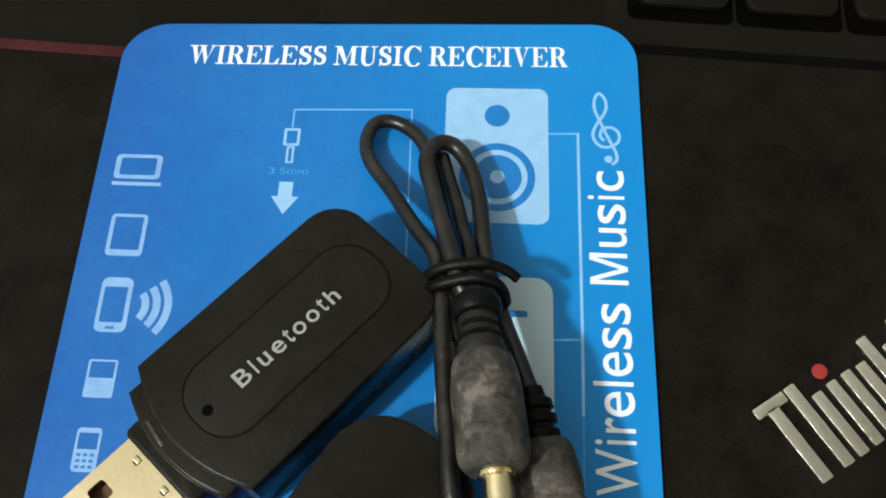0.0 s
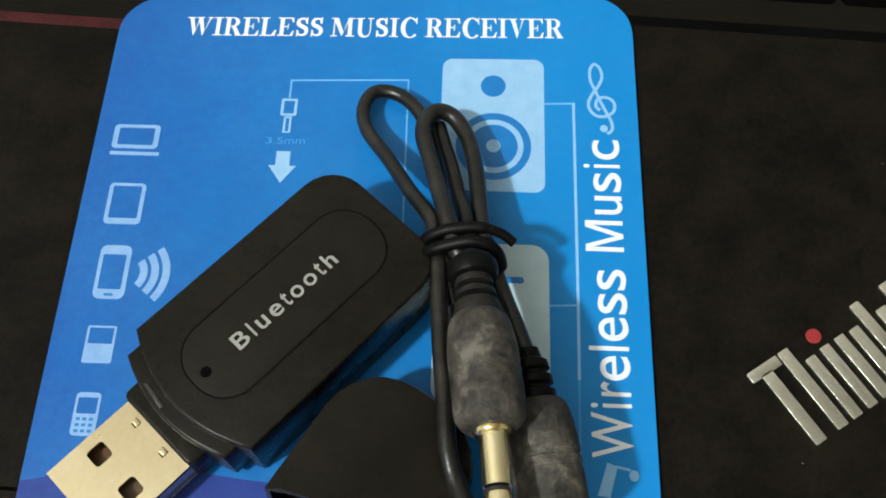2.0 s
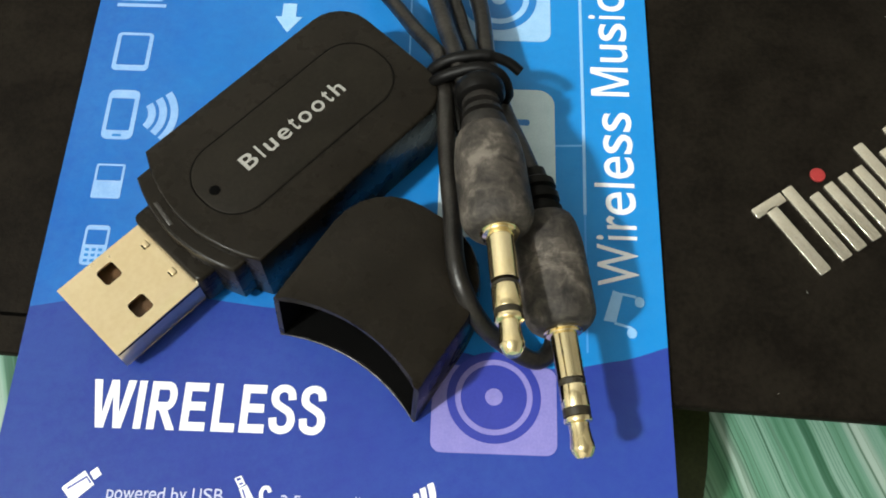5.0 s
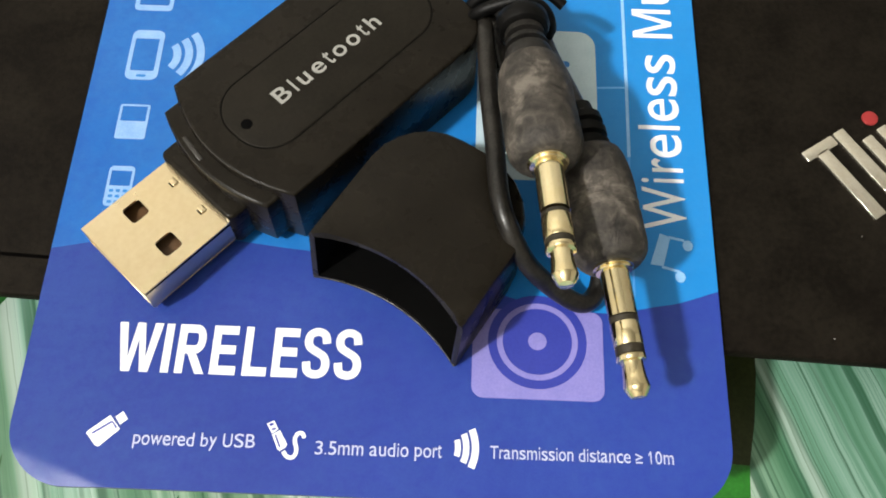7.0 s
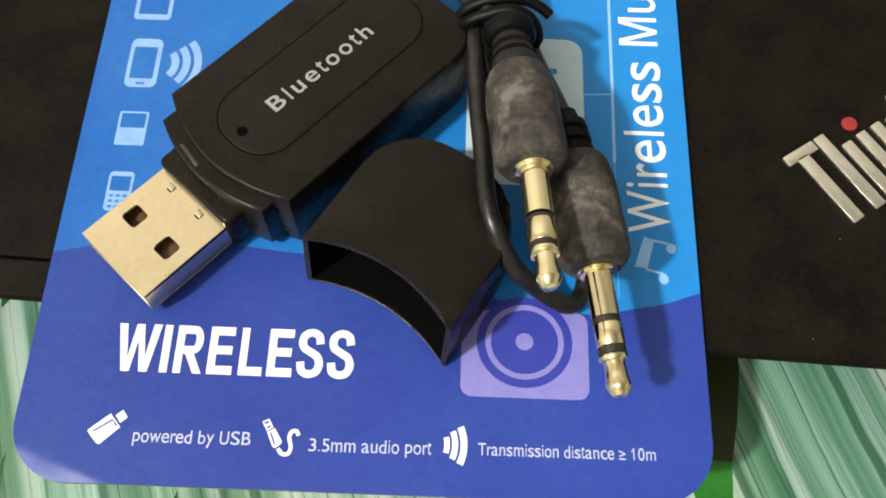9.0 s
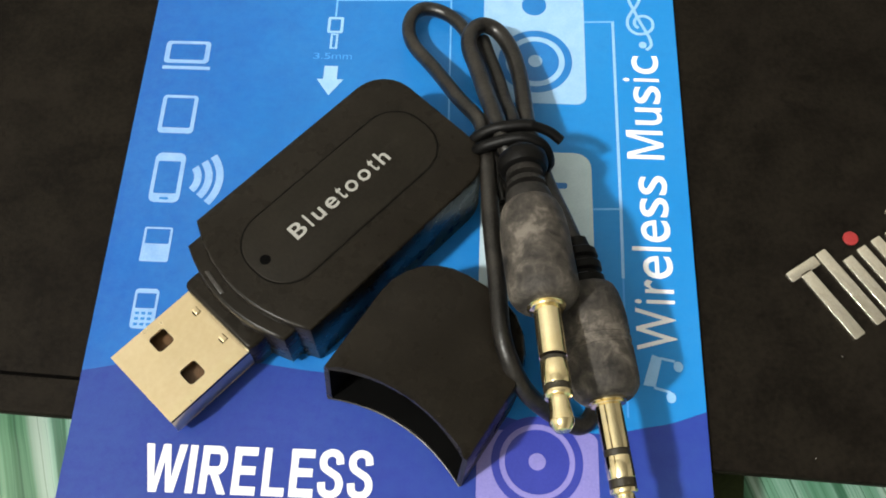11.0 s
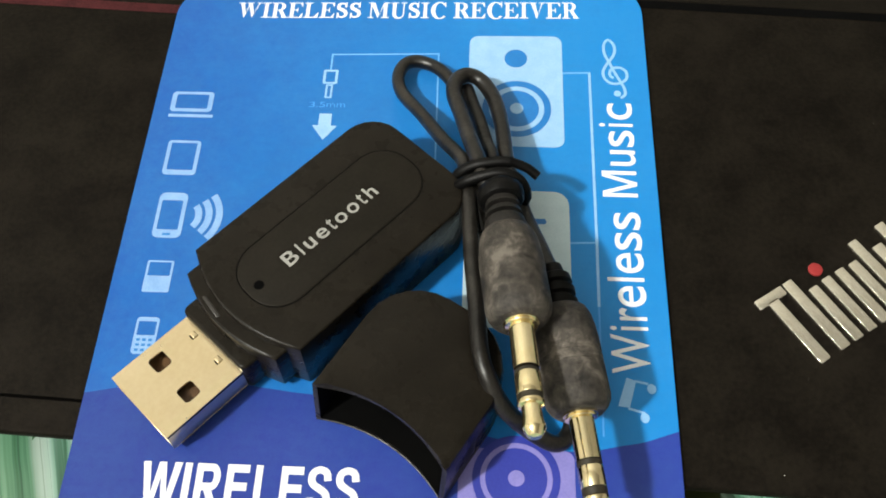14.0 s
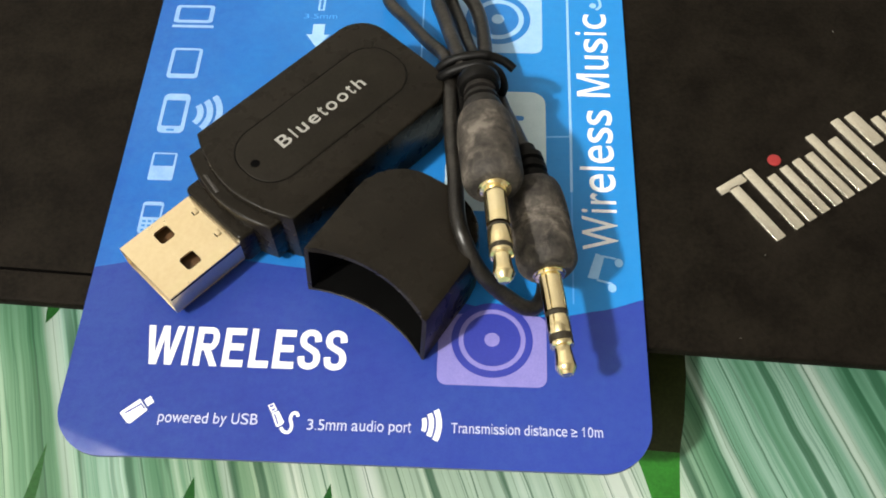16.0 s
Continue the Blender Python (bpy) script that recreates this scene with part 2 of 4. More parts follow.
        l.new(near.outputs[0], fade.inputs["Value"])
        veined = n.new("ShaderNodeMixRGB")
        l.new(fade.outputs[0], veined.inputs[0])
        l.new(last, veined.inputs[1])
        veined.inputs[2].default_value = (0.016, 0.075, 0.036, 1)
        last = veined.outputs[0]
    l.new(last, b.inputs["Base Color"])
    f = noise_node(n, l, 500, 3.0)
    bump(n, l, b, f.outputs["Fac"], 0.08, 0.0004)
    return m


M_CLOTH = cloth_material()
M_LEAF_LIGHT = surface("bright_leaf_print", (0.014, 0.120, 0.010), (0.026, 0.185, 0.020), 150, 0.32, 0, 0.45)
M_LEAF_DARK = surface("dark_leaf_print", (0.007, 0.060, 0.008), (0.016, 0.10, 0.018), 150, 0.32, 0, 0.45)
# dark olive: a leaf with the card's shade put into its colour
M_LEAF_SHADED = surface("shaded_olive_leaf_print", (0.016, 0.024, 0.007), (0.034, 0.042, 0.012), 150, 0.4, 0, 0.3)
M_WALL = surface("painted_wall", (0.47, 0.455, 0.42), (0.54, 0.52, 0.48), 3, 0.8)
M_CEIL = surface("painted_ceiling", (0.44, 0.43, 0.405), (0.49, 0.48, 0.45), 3, 0.85)
M_FLOOR = surface("floor_tile", (0.09, 0.08, 0.07), (0.13, 0.115, 0.10), 5, 0.4)
M_WOOD = surface("table_wood", (0.16, 0.09, 0.045), (0.24, 0.14, 0.07), 12, 0.5)
glow, gn, gl, gb = shader("lit_bulb", 0.4)
gb.inputs["Base Color"].default_value = (0.9, 0.88, 0.82, 1)
gb.inputs["Emission Color"].default_value = (1.0, 0.95, 0.86, 1)
gb.inputs["Emission Strength"].default_value = 12.0


# ---- building helpers: lengths in centimetres, turned into metres when a mesh is made ----
CM = 0.01


def part(name, bm, material, parent=None, label="", smooth=True):
    if parent and parent.name == "backing_card" and name != "board":
        for v in bm.verts:
            v.co = bend(*v.co)
    bmesh.ops.recalc_face_normals(bm, faces=bm.faces)
    bmesh.ops.scale(bm, vec=(CM, CM, CM), verts=bm.verts)
    me = bpy.data.meshes.new(name)
    bm.to_mesh(me)
    bm.free()
    for m in material if isinstance(material, (list, tuple)) else (material,):
        me.materials.append(m)
    if smooth:
        for p in me.polygons:
            p.use_smooth = True
        me.set_sharp_from_angle(angle=radians(38))
    ob = new(name, me)
    ob.parent = parent
    if label:
        ob["label"] = label
    return ob


def thing(name, at, turn, label, category, group="", kind=""):
    ob = new(name)
    ob.empty_display_size = 0.01
    ob.matrix_basis = pose(at[0] * CM, at[1] * CM, at[2] * CM, 0, 0, turn)
    return tagged(ob, label, category, group, kind)


def rect(x0, y0, x1, y1, r=0.0, k=6):
    """The outline of a rectangle, counter-clockwise, with rounded corners."""
    if r <= 0:
        return [(x0, y0), (x1, y0), (x1, y1), (x0, y1)]
    out = []
    for cx, cy, a0 in ((x1 - r, y0 + r, -90), (x1 - r, y1 - r, 0), (x0 + r, y1 - r, 90), (x0 + r, y0 + r, 180)):
        for i in range(k + 1):
            a = radians(a0 + 90 * i / k)
            out.append((cx + r * math.cos(a), cy + r * math.sin(a)))
    return out


def disc(x, y, r, k=40):
    return [(x + r * math.cos(2 * math.pi * i / k), y + r * math.sin(2 * math.pi * i / k)) for i in range(k)]


def inset(pts, d):
    """The outline moved inwards by d."""
    out, n = [], len(pts)
    for i in range(n):
        p, a, b = Vector(pts[i]), Vector(pts[i - 1]), Vector(pts[(i + 1) % n])
        e1, e2 = (p - a).normalized(), (b - p).normalized()
        n1, n2 = Vector((-e1.y, e1.x)), Vector((-e2.y, e2.x))
        m = n1 + n2
        m = m / max(m.length_squared, 0.35) * 2
        out.append(tuple(p + m * d))
    return out


def stack(bm, rings, bottom=True, top=True, closed=True):
    """Joins rings of points of one length, from below upwards."""
    rows = [[bm.verts.new(p) for p in ring] for ring in rings]
    for a, b in zip(rows, rows[1:]):
        n = len(a)
        for i in range(n if closed else n - 1):
            bm.faces.new((a[i], a[(i + 1) % n], b[(i + 1) % n], b[i]))
    if bottom:
        bm.faces.new(rows[0][::-1])
    if top:
        bm.faces.new(rows[-1])
    return rows


def slab(pts, z0, z1, edge=0.05, low=None):
    """A plate with rounded upper and lower edges."""
    bm = bmesh.new()
    low = edge if low is None else low
    rings = []
    for k in (0, 1, 2, 3):
        a = radians(30 * k)
        if low:
            rings.append([(x, y, z0 + low * (1 - math.sin(a))) for x, y in inset(pts, low * (1 - math.cos(a)))])
    rings = rings[::-1] if low else [[(x, y, z0) for x, y in pts]]
    for k in (0, 1, 2, 3):
        a = radians(30 * k)
        if edge:
            rings.append([(x, y, z1 - edge * (1 - math.sin(a))) for x, y in inset(pts, edge * (1 - math.cos(a)))])
    if not edge:
        rings.append([(x, y, z1) for x, y in pts])
    stack(bm, rings)
    return bm


def flat(*outlines, z=0.004):
    """Printed shapes: thin faces just above the card."""
    bm = bmesh.new()
    for pts in outlines:
        bm.faces.new([bm.verts.new((x, y, z)) for x, y in pts])
    return bm


def frame_of(bm, outer, inner, z=0.004):
    a = [bm.verts.new((x, y, z)) for x, y in outer]
    b = [bm.verts.new((x, y, z)) for x, y in inner]
    n = len(a)
    for i in range(n):
        bm.faces.new((a[i], a[(i + 1) % n], b[(i + 1) % n], b[i]))
    return bm


def stroke(bm, pts, w, z=0.004):
    """A line of width w through points."""
    left, right = [], []
    for i, p in enumerate(pts):
        a, b = Vector(pts[max(i - 1, 0)]), Vector(pts[min(i + 1, len(pts) - 1)])
        d = (b - a).normalized() * (w / 2)
        left.append(bm.verts.new((p[0] - d.y, p[1] + d.x, z + 0.00004 * i)))
        right.append(bm.verts.new((p[0] + d.y, p[1] - d.x, z + 0.00004 * i)))
    for i in range(len(pts) - 1):
        bm.faces.new((left[i], right[i], right[i + 1], left[i + 1]))
    return bm


def arc(cx, cy, r, a0, a1, k=12):
    return [(cx + r * math.cos(radians(a0 + (a1 - a0) * i / k)), cy + r * math.sin(radians(a0 + (a1 - a0) * i / k))) for i in range(k + 1)]


def spline(pts, k=8):
    """A smooth line through points of any dimension."""
    pts = [np.array(p, float) for p in pts]
    ext = [2 * pts[0] - pts[1], *pts, 2 * pts[-1] - pts[-2]]
    out = []
    for i in range(1, len(ext) - 2):
        a, b, c, d = ext[i - 1:i + 3]
        for j in range(k):
            t = j / k
            out.append(0.5 * (2 * b + (c - a) * t + (2 * a - 5 * b + 4 * c - d) * t * t + (3 * b - a - 3 * c + d) * t ** 3))
    out.append(pts[-1])
    return out


def tube(line, radius, k=14, bm=None, squash=1.0):
    """A round cord along a line; radius may be a function of the way along (0 to 1)."""
    bm = bm or bmesh.new()
    rings, n = [], len(line)
    side = None
    for i, p in enumerate(line):
        d = Vector(line[min(i + 1, n - 1)] - line[max(i - 1, 0)]).normalized()
        if side is None:
            side = d.orthogonal().normalized()
        side = (side - d * side.dot(d)).normalized()
        up = d.cross(side)
        r = radius(i / (n - 1)) if callable(radius) else radius
        rings.append([tuple(Vector(p) + side * (r * math.cos(2 * math.pi * j / k)) + up * (r * squash * math.sin(2 * math.pi * j / k))) for j in range(k)])
    stack(bm, rings)
    return bm


def lathe(base, tip, profile, k=28):
    """A turned shape: profile gives (way along in cm, radius)."""
    bm = bmesh.new()
    a, d = Vector(base), (Vector(tip) - Vector(base)).normalized()
    side = d.orthogonal().normalized()
    up = d.cross(side)
    stack(bm, [[tuple(a + d * s + side * (r * math.cos(2 * math.pi * j / k)) + up * (r * math.sin(2 * math.pi * j / k))) for j in range(k)] for s, r in profile])
    return bm


# where each letter starts and ends, its foot and top, and how far it moves the pen, in thousandths of the type size
PLAIN = {
    "W": (9, 850, 0, 716, 868), "i": (66, 154, 0, 716, 222), "r": (65, 347, 0, 530, 333), "e": (37, 515, -12, 530, 556), "l": (64, 152, 0, 716, 222),
    "s": (31, 464, -12, 530, 500), "M": (74, 757, 0, 716, 833), "u": (64, 487, -12, 519, 556), "c": (39, 491, -12, 530, 500), "B": (73, 628, 0, 716, 667),
    "t": (18, 270, -7, 699, 278), "o": (33, 519, -12, 530, 556), "h": (66, 487, 0, 716, 556), "p": (66, 517, -199, 530, 556), "w": (2, 717, 0, 519, 722),
    "d": (35, 487, -12, 716, 556), "b": (66, 515, -12, 716, 556), "y": (16, 483, -210, 519, 500), "U": (79, 644, -12, 716, 722), "S": (45, 612, -12, 728, 667),
    "T": (23, 588, 0, 716, 611), "a": (36, 514, -12, 530, 556), "n": (66, 487, 0, 530, 556), "m": (66, 767, 0, 530, 833), "0": (42, 507, -12, 709, 556),
    "1": (120, 335, 0, 709, 556), "3": (42, 511, -12, 709, 556), "5": (42, 512, -12, 709, 556), ".": (90, 190, 0, 100, 278), "\u2265": (27, 521, 0, 560, 549), " ": (0, 0, 0, 0, 278)}
BOOK = {
    "W": (5, 985, 0, 676, 1000), "I": (20, 370, 0, 676, 389), "R": (26, 715, 0, 676, 722), "E": (16, 641, 0, 676, 667), "L": (19, 638, 0, 676, 667),
    "S": (48, 513, -19, 692, 556), "M": (14, 921, 0, 676, 944), "U": (16, 701, -19, 676, 722), "C": (47, 677, -19, 692, 722), "V": (16, 701, 0, 676, 722), " ": (0, 0, 0, 0, 250)}


def half_ring(cx, cy, rx, ry, ix, iy, a0, a1, dx=0, k=14):
    """A swelling arc: outer radii rx, ry, inner radii ix, iy about a centre shifted by dx."""
    go = [radians(a0 + (a1 - a0) * i / k) for i in range(k + 1)]
    return [(cx + rx * math.cos(a), cy + ry * math.sin(a)) for a in go] + [(cx + dx + ix * math.cos(a), cy + iy * math.sin(a)) for a in go[::-1]]


def bar(x0, y0, x1, y1):
    return [(x0, y0), (x1, y0), (x1, y1), (x0, y1)]


# capitals of the book face, piece by piece: thick and thin strokes and their feet, in thousandths of the type size
SERIF = {
    "I": [bar(100, 0, 250, 676), bar(0, 636, 350, 676), bar(0, 0, 350, 40)],
    "E": [bar(85, 0, 240, 676), bar(0, 0, 600, 42), bar(0, 634, 590, 676), bar(235, 322, 400, 364), bar(375, 235, 412, 450), [(480, 42), (592, 42), (625, 200), (590, 200)], [(490, 634), (590, 634), (605, 490), (570, 490)]],
    "L": [bar(85, 0, 240, 676), bar(0, 634, 335, 676), bar(0, 0, 590, 42), [(430, 42), (588, 42), (619, 230), (582, 230)]],
    "R": [bar(85, 0, 240, 676), bar(0, 0, 335, 40), bar(0, 636, 340, 676), bar(240, 322, 340, 362), half_ring(335, 499, 248, 177, 92, 137, -90, 90), [(300, 330), (455, 345), (650, 38), (470, 38)], bar(450, 0, 689, 40)],
    "M": [bar(100, 0, 152, 676), bar(645, 0, 800, 676), [(60, 676), (262, 676), (485, 165), (425, 0)], [(425, 0), (475, 120), (705, 676), (648, 676)], bar(0, 0, 250, 40), bar(560, 0, 907, 40), bar(0, 636, 150, 676), bar(740, 636, 907, 676)],
    "U": [bar(80, 215, 235, 676), half_ring(328, 220, 248, 239, 148, 168, 180, 360, 54), bar(526, 215, 576, 676), bar(0, 636, 325, 676), bar(435, 636, 685, 676)],
    "C": [half_ring(345, 336, 345, 356, 190, 308, 42, 318, 20, 24), bar(560, 465, 600, 692)],
    "V": [[(75, 676), (250, 676), (392, 190), (345, 0), (318, 0)], [(335, 0), (382, 150), (605, 676), (545, 676)], bar(0, 636, 335, 676), bar(450, 636, 685, 676)],
    "W": [[(65, 676), (225, 676), (345, 215), (302, 0), (280, 0)], [(290, 0), (340, 130), (505, 676), (450, 676)], [(395, 676), (560, 676), (685, 215), (642, 0), (618, 0)], [(630, 0), (680, 140), (910, 676), (852, 676)], bar(0, 636, 300, 676), bar(345, 636, 640, 676), bar(775, 636, 980, 676)]}
GLYPHS = {}


def glyph(ch, weight=0.0):
    """One letter of the built-in font, thickened by weight: points from 0 to 1 both ways, and faces."""
    if (ch, weight) not in GLYPHS:
        cu = bpy.data.curves.new("tmp_text", "FONT")
        cu.body = ch
        cu.offset = weight
        tmp = new("tmp_text", cu)
        me = bpy.data.meshes.new_from_object(tmp.evaluated_get(bpy.context.evaluated_depsgraph_get()))
        bpy.data.objects.remove(tmp)
        bpy.data.curves.remove(cu)
        co = np.array([v.co[:2] for v in me.vertices])
        lo, hi = co.min(0), co.max(0)
        GLYPHS[ch, weight] = ((co - lo) / (hi - lo), [tuple(p.vertices) for p in me.polygons])
        bpy.data.meshes.remove(me)
    return GLYPHS[ch, weight]


S_LINE = [(0.85, 0.69), (0.78, 0.86), (0.50, 0.925), (0.23, 0.86), (0.16, 0.73), (0.24, 0.61), (0.50, 0.52), (0.76, 0.43), (0.86, 0.28), (0.76, 0.13), (0.48, 0.075), (0.20, 0.14), (0.13, 0.32)]


def face_width(pieces):
    return max(x for piece in pieces for x, y in piece)


def letter(ch, box, material, parent, origin, turn, z, weight=0.0, book=False):
    """A flat letter filling a box (x0, y0, x1, y1) along a base line that starts at origin and is turned."""
    pts, faces = ([], []) if book else glyph(ch, weight)
    if ch == "M" and not book:
        # upright stems, as in the printed face
        v = 0.13 + 4.0 * weight
        pts = [(0, 0), (v, 0), (v, 0.80), (0.5 - 0.48 * v, 0), (0.5 + 0.48 * v, 0), (1 - v, 0.80), (1 - v, 0), (1, 0), (1, 1), (1 - 1.5 * v, 1), (0.5, 0.22), (1.5 * v, 1), (0, 1)]
        faces = [tuple(range(13))]
    elif ch == "1":
        # a stem with a flag
        pts = [(0.58, 0), (1, 0), (1, 1), (0.70, 1), (0, 0.74), (0, 0.60), (0.58, 0.80)]
        faces = [tuple(range(7))]
    x0, y0, x1, y1 = box
    c, s = math.cos(radians(turn)), math.sin(radians(turn))
    bm = bmesh.new()

    def put(x, y, h):
        p = (origin[0] + c * x - s * y, origin[1] + s * x + c * y, h)
        return bm.verts.new(bend(*p) if parent.name.startswith("backing") else p)

    if book and ch == "S":
        # a swelling line with an upright spur at either end
        line = spline(S_LINE, 4)
        for k, (p, q) in enumerate(zip(line, line[1:])):
            d = Vector(((q - p)[0] * (x1 - x0), (q - p)[1] * (y1 - y0))).normalized()
            w = (0.040 + 0.058 * math.exp(-((k / (len(line) - 2) - 0.5) / 0.26) ** 2)) * (y1 - y0)
            e = Vector((-d.y, d.x)) * w
            a, b = (Vector((x0 + (x1 - x0) * m[0], y0 + (y1 - y0) * m[1])) for m in (p, q))
            a, b = a - d * 0.3 * w, b + d * 0.3 * w
            bm.faces.new([put(*v, z + 0.00004 * k) for v in (a - e, b - e, b + e, a + e)])
        pieces = [bar(0.82, 0.66, 0.92, 1.0), bar(0.06, 0.0, 0.16, 0.34)]
    elif book:
        wide = face_width(SERIF[ch])
        pieces = [[(px / wide, py / 676) for px, py in piece] for piece in SERIF[ch]]
    else:
        pieces = []
        vs = [put(x0 + (x1 - x0) * px, y0 + (y1 - y0) * py, z) for px, py in pts]
        for f in faces:
            bm.faces.new([vs[i] for i in f])
    for k, piece in enumerate(pieces):
        bm.faces.new([put(x0 + (x1 - x0) * px, y0 + (y1 - y0) * py, z - 0.0012 + 0.0002 * k) for px, py in piece])
    bmesh.ops.scale(bm, vec=(CM, CM, CM), verts=bm.verts)
    me = bpy.data.meshes.new("letter")
    bm.to_mesh(me)
    bm.free()
    me.materials.append(material)
    ob = new("letter", me)
    ob.parent = parent
    return ob


def words(text, material, parent, left, width, height, z=0.005, turn=0.0, weight=0.0, face=PLAIN, track=0):
    """Words set letter by letter: left end of the base line, run and capital height in cm."""
    pen, boxes = 0, []
    for ch in text:
        a, b, lo, hi, move = face[ch]
        if ch != " ":
            boxes.append((ch, pen + a, lo, pen + b, hi))
        pen += move + track
    k = width / (boxes[-1][3] - boxes[0][1])
    v = height / (716 if face is PLAIN else 676)
    for ch, xa, lo, xb, hi in boxes:
        letter(ch, ((xa - boxes[0][1]) * k, lo * v, (xb - boxes[0][1]) * k, hi * v), material, parent, left, turn, z, weight, face is BOOK)


def bend(x, y, z):
    """The card is cut and printed a little askew towards its head."""
    return (x, y + 0.0115 * (x + 2.0) * max(0.0, y - 5.6), z)


def block(name, x0, y0, z0, x1, y1, z1, material, parent=None):
    return part(name, slab([(x0, y0), (x1, y0), (x1, y1), (x0, y1)], z0, z1, 0, 0), material, parent, smooth=False)


# ---- the room ----
TABLE_Z = -1.8
FLOOR_Z = TABLE_Z - 75.0
NORTH = 100.0  # the table stands near this wall
for name, box, mat in (
    ("floor", (-300, -260, FLOOR_Z - 10, 260, NORTH, FLOOR_Z), M_FLOOR),
    ("ceiling", (-300, -260, FLOOR_Z + 300, 260, NORTH, FLOOR_Z + 310), M_CEIL),
    ("wall_north", (-300, NORTH, FLOOR_Z - 10, 260, NORTH + 12, FLOOR_Z + 310), M_WALL),
    ("wall_south", (-300, -272, FLOOR_Z - 10, 260, -260, FLOOR_Z + 310), M_WALL),
    ("wall_west", (-312, -272, FLOOR_Z - 10, -300, NORTH + 12, FLOOR_Z + 310), M_WALL),
    ("wall_east", (260, -272, FLOOR_Z - 10, 272, NORTH + 12, FLOOR_Z + 310), M_WALL),
):
    tagged(block(name, *box, mat), kind="structure")

ceiling_lamp = thing("ceiling_lamp", (-112, -78, FLOOR_Z + 300), 0, "lit round white bulb hanging under the ceiling", "lamp")
drop = FLOOR_Z + 300 - 168
part("bulb", lathe((0, 0, -drop + 7.5), (0, 0, -drop + 20), [(0, 0.5), (0.4, 2.0), (1.6, 3.6), (3.2, 4.2), (5.0, 3.6), (7.0, 2.2), (8.5, 1.6)]), glow, ceiling_lamp)
part("socket", lathe((0, 0, -drop + 16), (0, 0, 0), [(0, 1.7), (0.3, 2.0), (5, 2.0), (5.4, 1.5)]), M_BAND, ceiling_lamp)
part("flex", lathe((0, 0, -drop + 21.3), (0, 0, 0), [(0, 0.3), (drop - 21.3, 0.3)]), M_BAND, ceiling_lamp)

# ---- table with its printed cover ----
table = thing("table", (0, 20, FLOOR_Z), 0, "plain wooden table under a leaf-print cover", "table")
part("tabletop", slab(rect(-70, -45, 70, 45, 2), 72.0, 74.85, 0.4), M_WOOD, table)
for lx in (-64, 64):
    for ly in (-39, 39):
        part("leg", slab(rect(lx - 2.5, ly - 2.5, lx + 2.5, ly + 2.5, 0.5), 0, 72.0, 0.1), M_WOOD, table)
table_cover = thing("table_cover", (0, 0, TABLE_Z), 0, "glossy table cover printed with long green and white leaves", "tablecloth")
sheet = part("sheet", slab(rect(-71, -26, 71, 66, 2), -0.14, 0.0, 0.05), M_CLOTH, table_cover)
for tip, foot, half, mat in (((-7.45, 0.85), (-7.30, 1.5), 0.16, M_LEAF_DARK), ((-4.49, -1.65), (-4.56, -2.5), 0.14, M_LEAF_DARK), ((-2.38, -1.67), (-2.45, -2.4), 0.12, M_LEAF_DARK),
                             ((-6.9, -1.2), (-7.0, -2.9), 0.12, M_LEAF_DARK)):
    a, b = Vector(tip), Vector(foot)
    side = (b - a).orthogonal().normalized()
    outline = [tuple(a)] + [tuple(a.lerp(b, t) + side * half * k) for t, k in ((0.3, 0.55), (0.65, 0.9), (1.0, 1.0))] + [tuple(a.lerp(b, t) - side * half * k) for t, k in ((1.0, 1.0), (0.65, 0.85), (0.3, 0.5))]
    part("leaf_and_shade_print", flat(outline, z=0.004), mat, sheet, "printed leaf tip")
# leaf beside the card, coloured dark to deepen the card's shadow
part("leaf_and_shade_print", flat([(2.1, 2.2), (2.1, -0.9), (2.30, -0.95), (2.98, -0.98), (3.10, -0.4), (3.19, 0.3), (3.24, 2.2)], z=0.004), M_LEAF_SHADED, sheet, "printed leaf with the card's shade painted in")
part("leaf_and_shade_print", flat([(2.26, -0.95), (2.36, -1.2), (2.50, -1.7), (2.74, -2.8), (2.86, -2.8), (2.93, -1.7), (2.98, -0.98)], z=0.0045), M_LEAF_LIGHT, sheet, "printed bright green leaf tip")

# ---- laptop: only its palm rest, front edge and nearest keys come into view ----
LAPTOP_TURN = -2.6
laptop = thing("laptop", (0, 0.10, TABLE_Z), LAPTOP_TURN, "black laptop with soft-touch palm rest, lying open on the table cover", "laptop")
LT = 1.725  # height of the palm rest above the table
bm = bmesh.new()
profile_edge = [(2.2, 0.08), (1.5, 0.16), (0.45, 1.05), (0.10, LT - 0.30), (0.02, LT - 0.22), (0.0, LT - 0.16), (0.0, LT - 0.05), (0.015, LT - 0.018), (0.05, LT)]
stack(bm, [[(-19.5 + i, i, z), (12.5 - i, i, z), (12.5 - i, 22.0 - i, z), (-19.5 + i, 22.0 - i, z)] for i, z in profile_edge])
part("base", bm, M_LAPTOP, laptop)
for fx in (-16.5, 9.5):
    for fy in (3.2, 19.5):
        part("foot", slab(disc(fx, fy, 0.7, 20), -0.0, 0.1, 0.02), M_BAND, laptop)
# a fine seam along the front lip
part("front_seam", slab(rect(-19.2, 0.49, -4.6, 0.54), LT - 0.002, LT + 0.003, 0), M_GAP, laptop)
# keyboard frame, a step above the palm rest; its shade a painted dark strip
part("keyboard_frame", slab(rect(-19.0, 8.86, 12.0, 21.0, 0.2), LT - 0.01, LT + 0.010, 0.004), M_KEYBED, laptop, "black keyboard frame")
part("frame_shade", slab(rect(-19.0, 8.66, 12.0, 8.845, 0.05), LT - 0.004, LT + 0.004, 0), M_HOLE_SHADE, laptop)


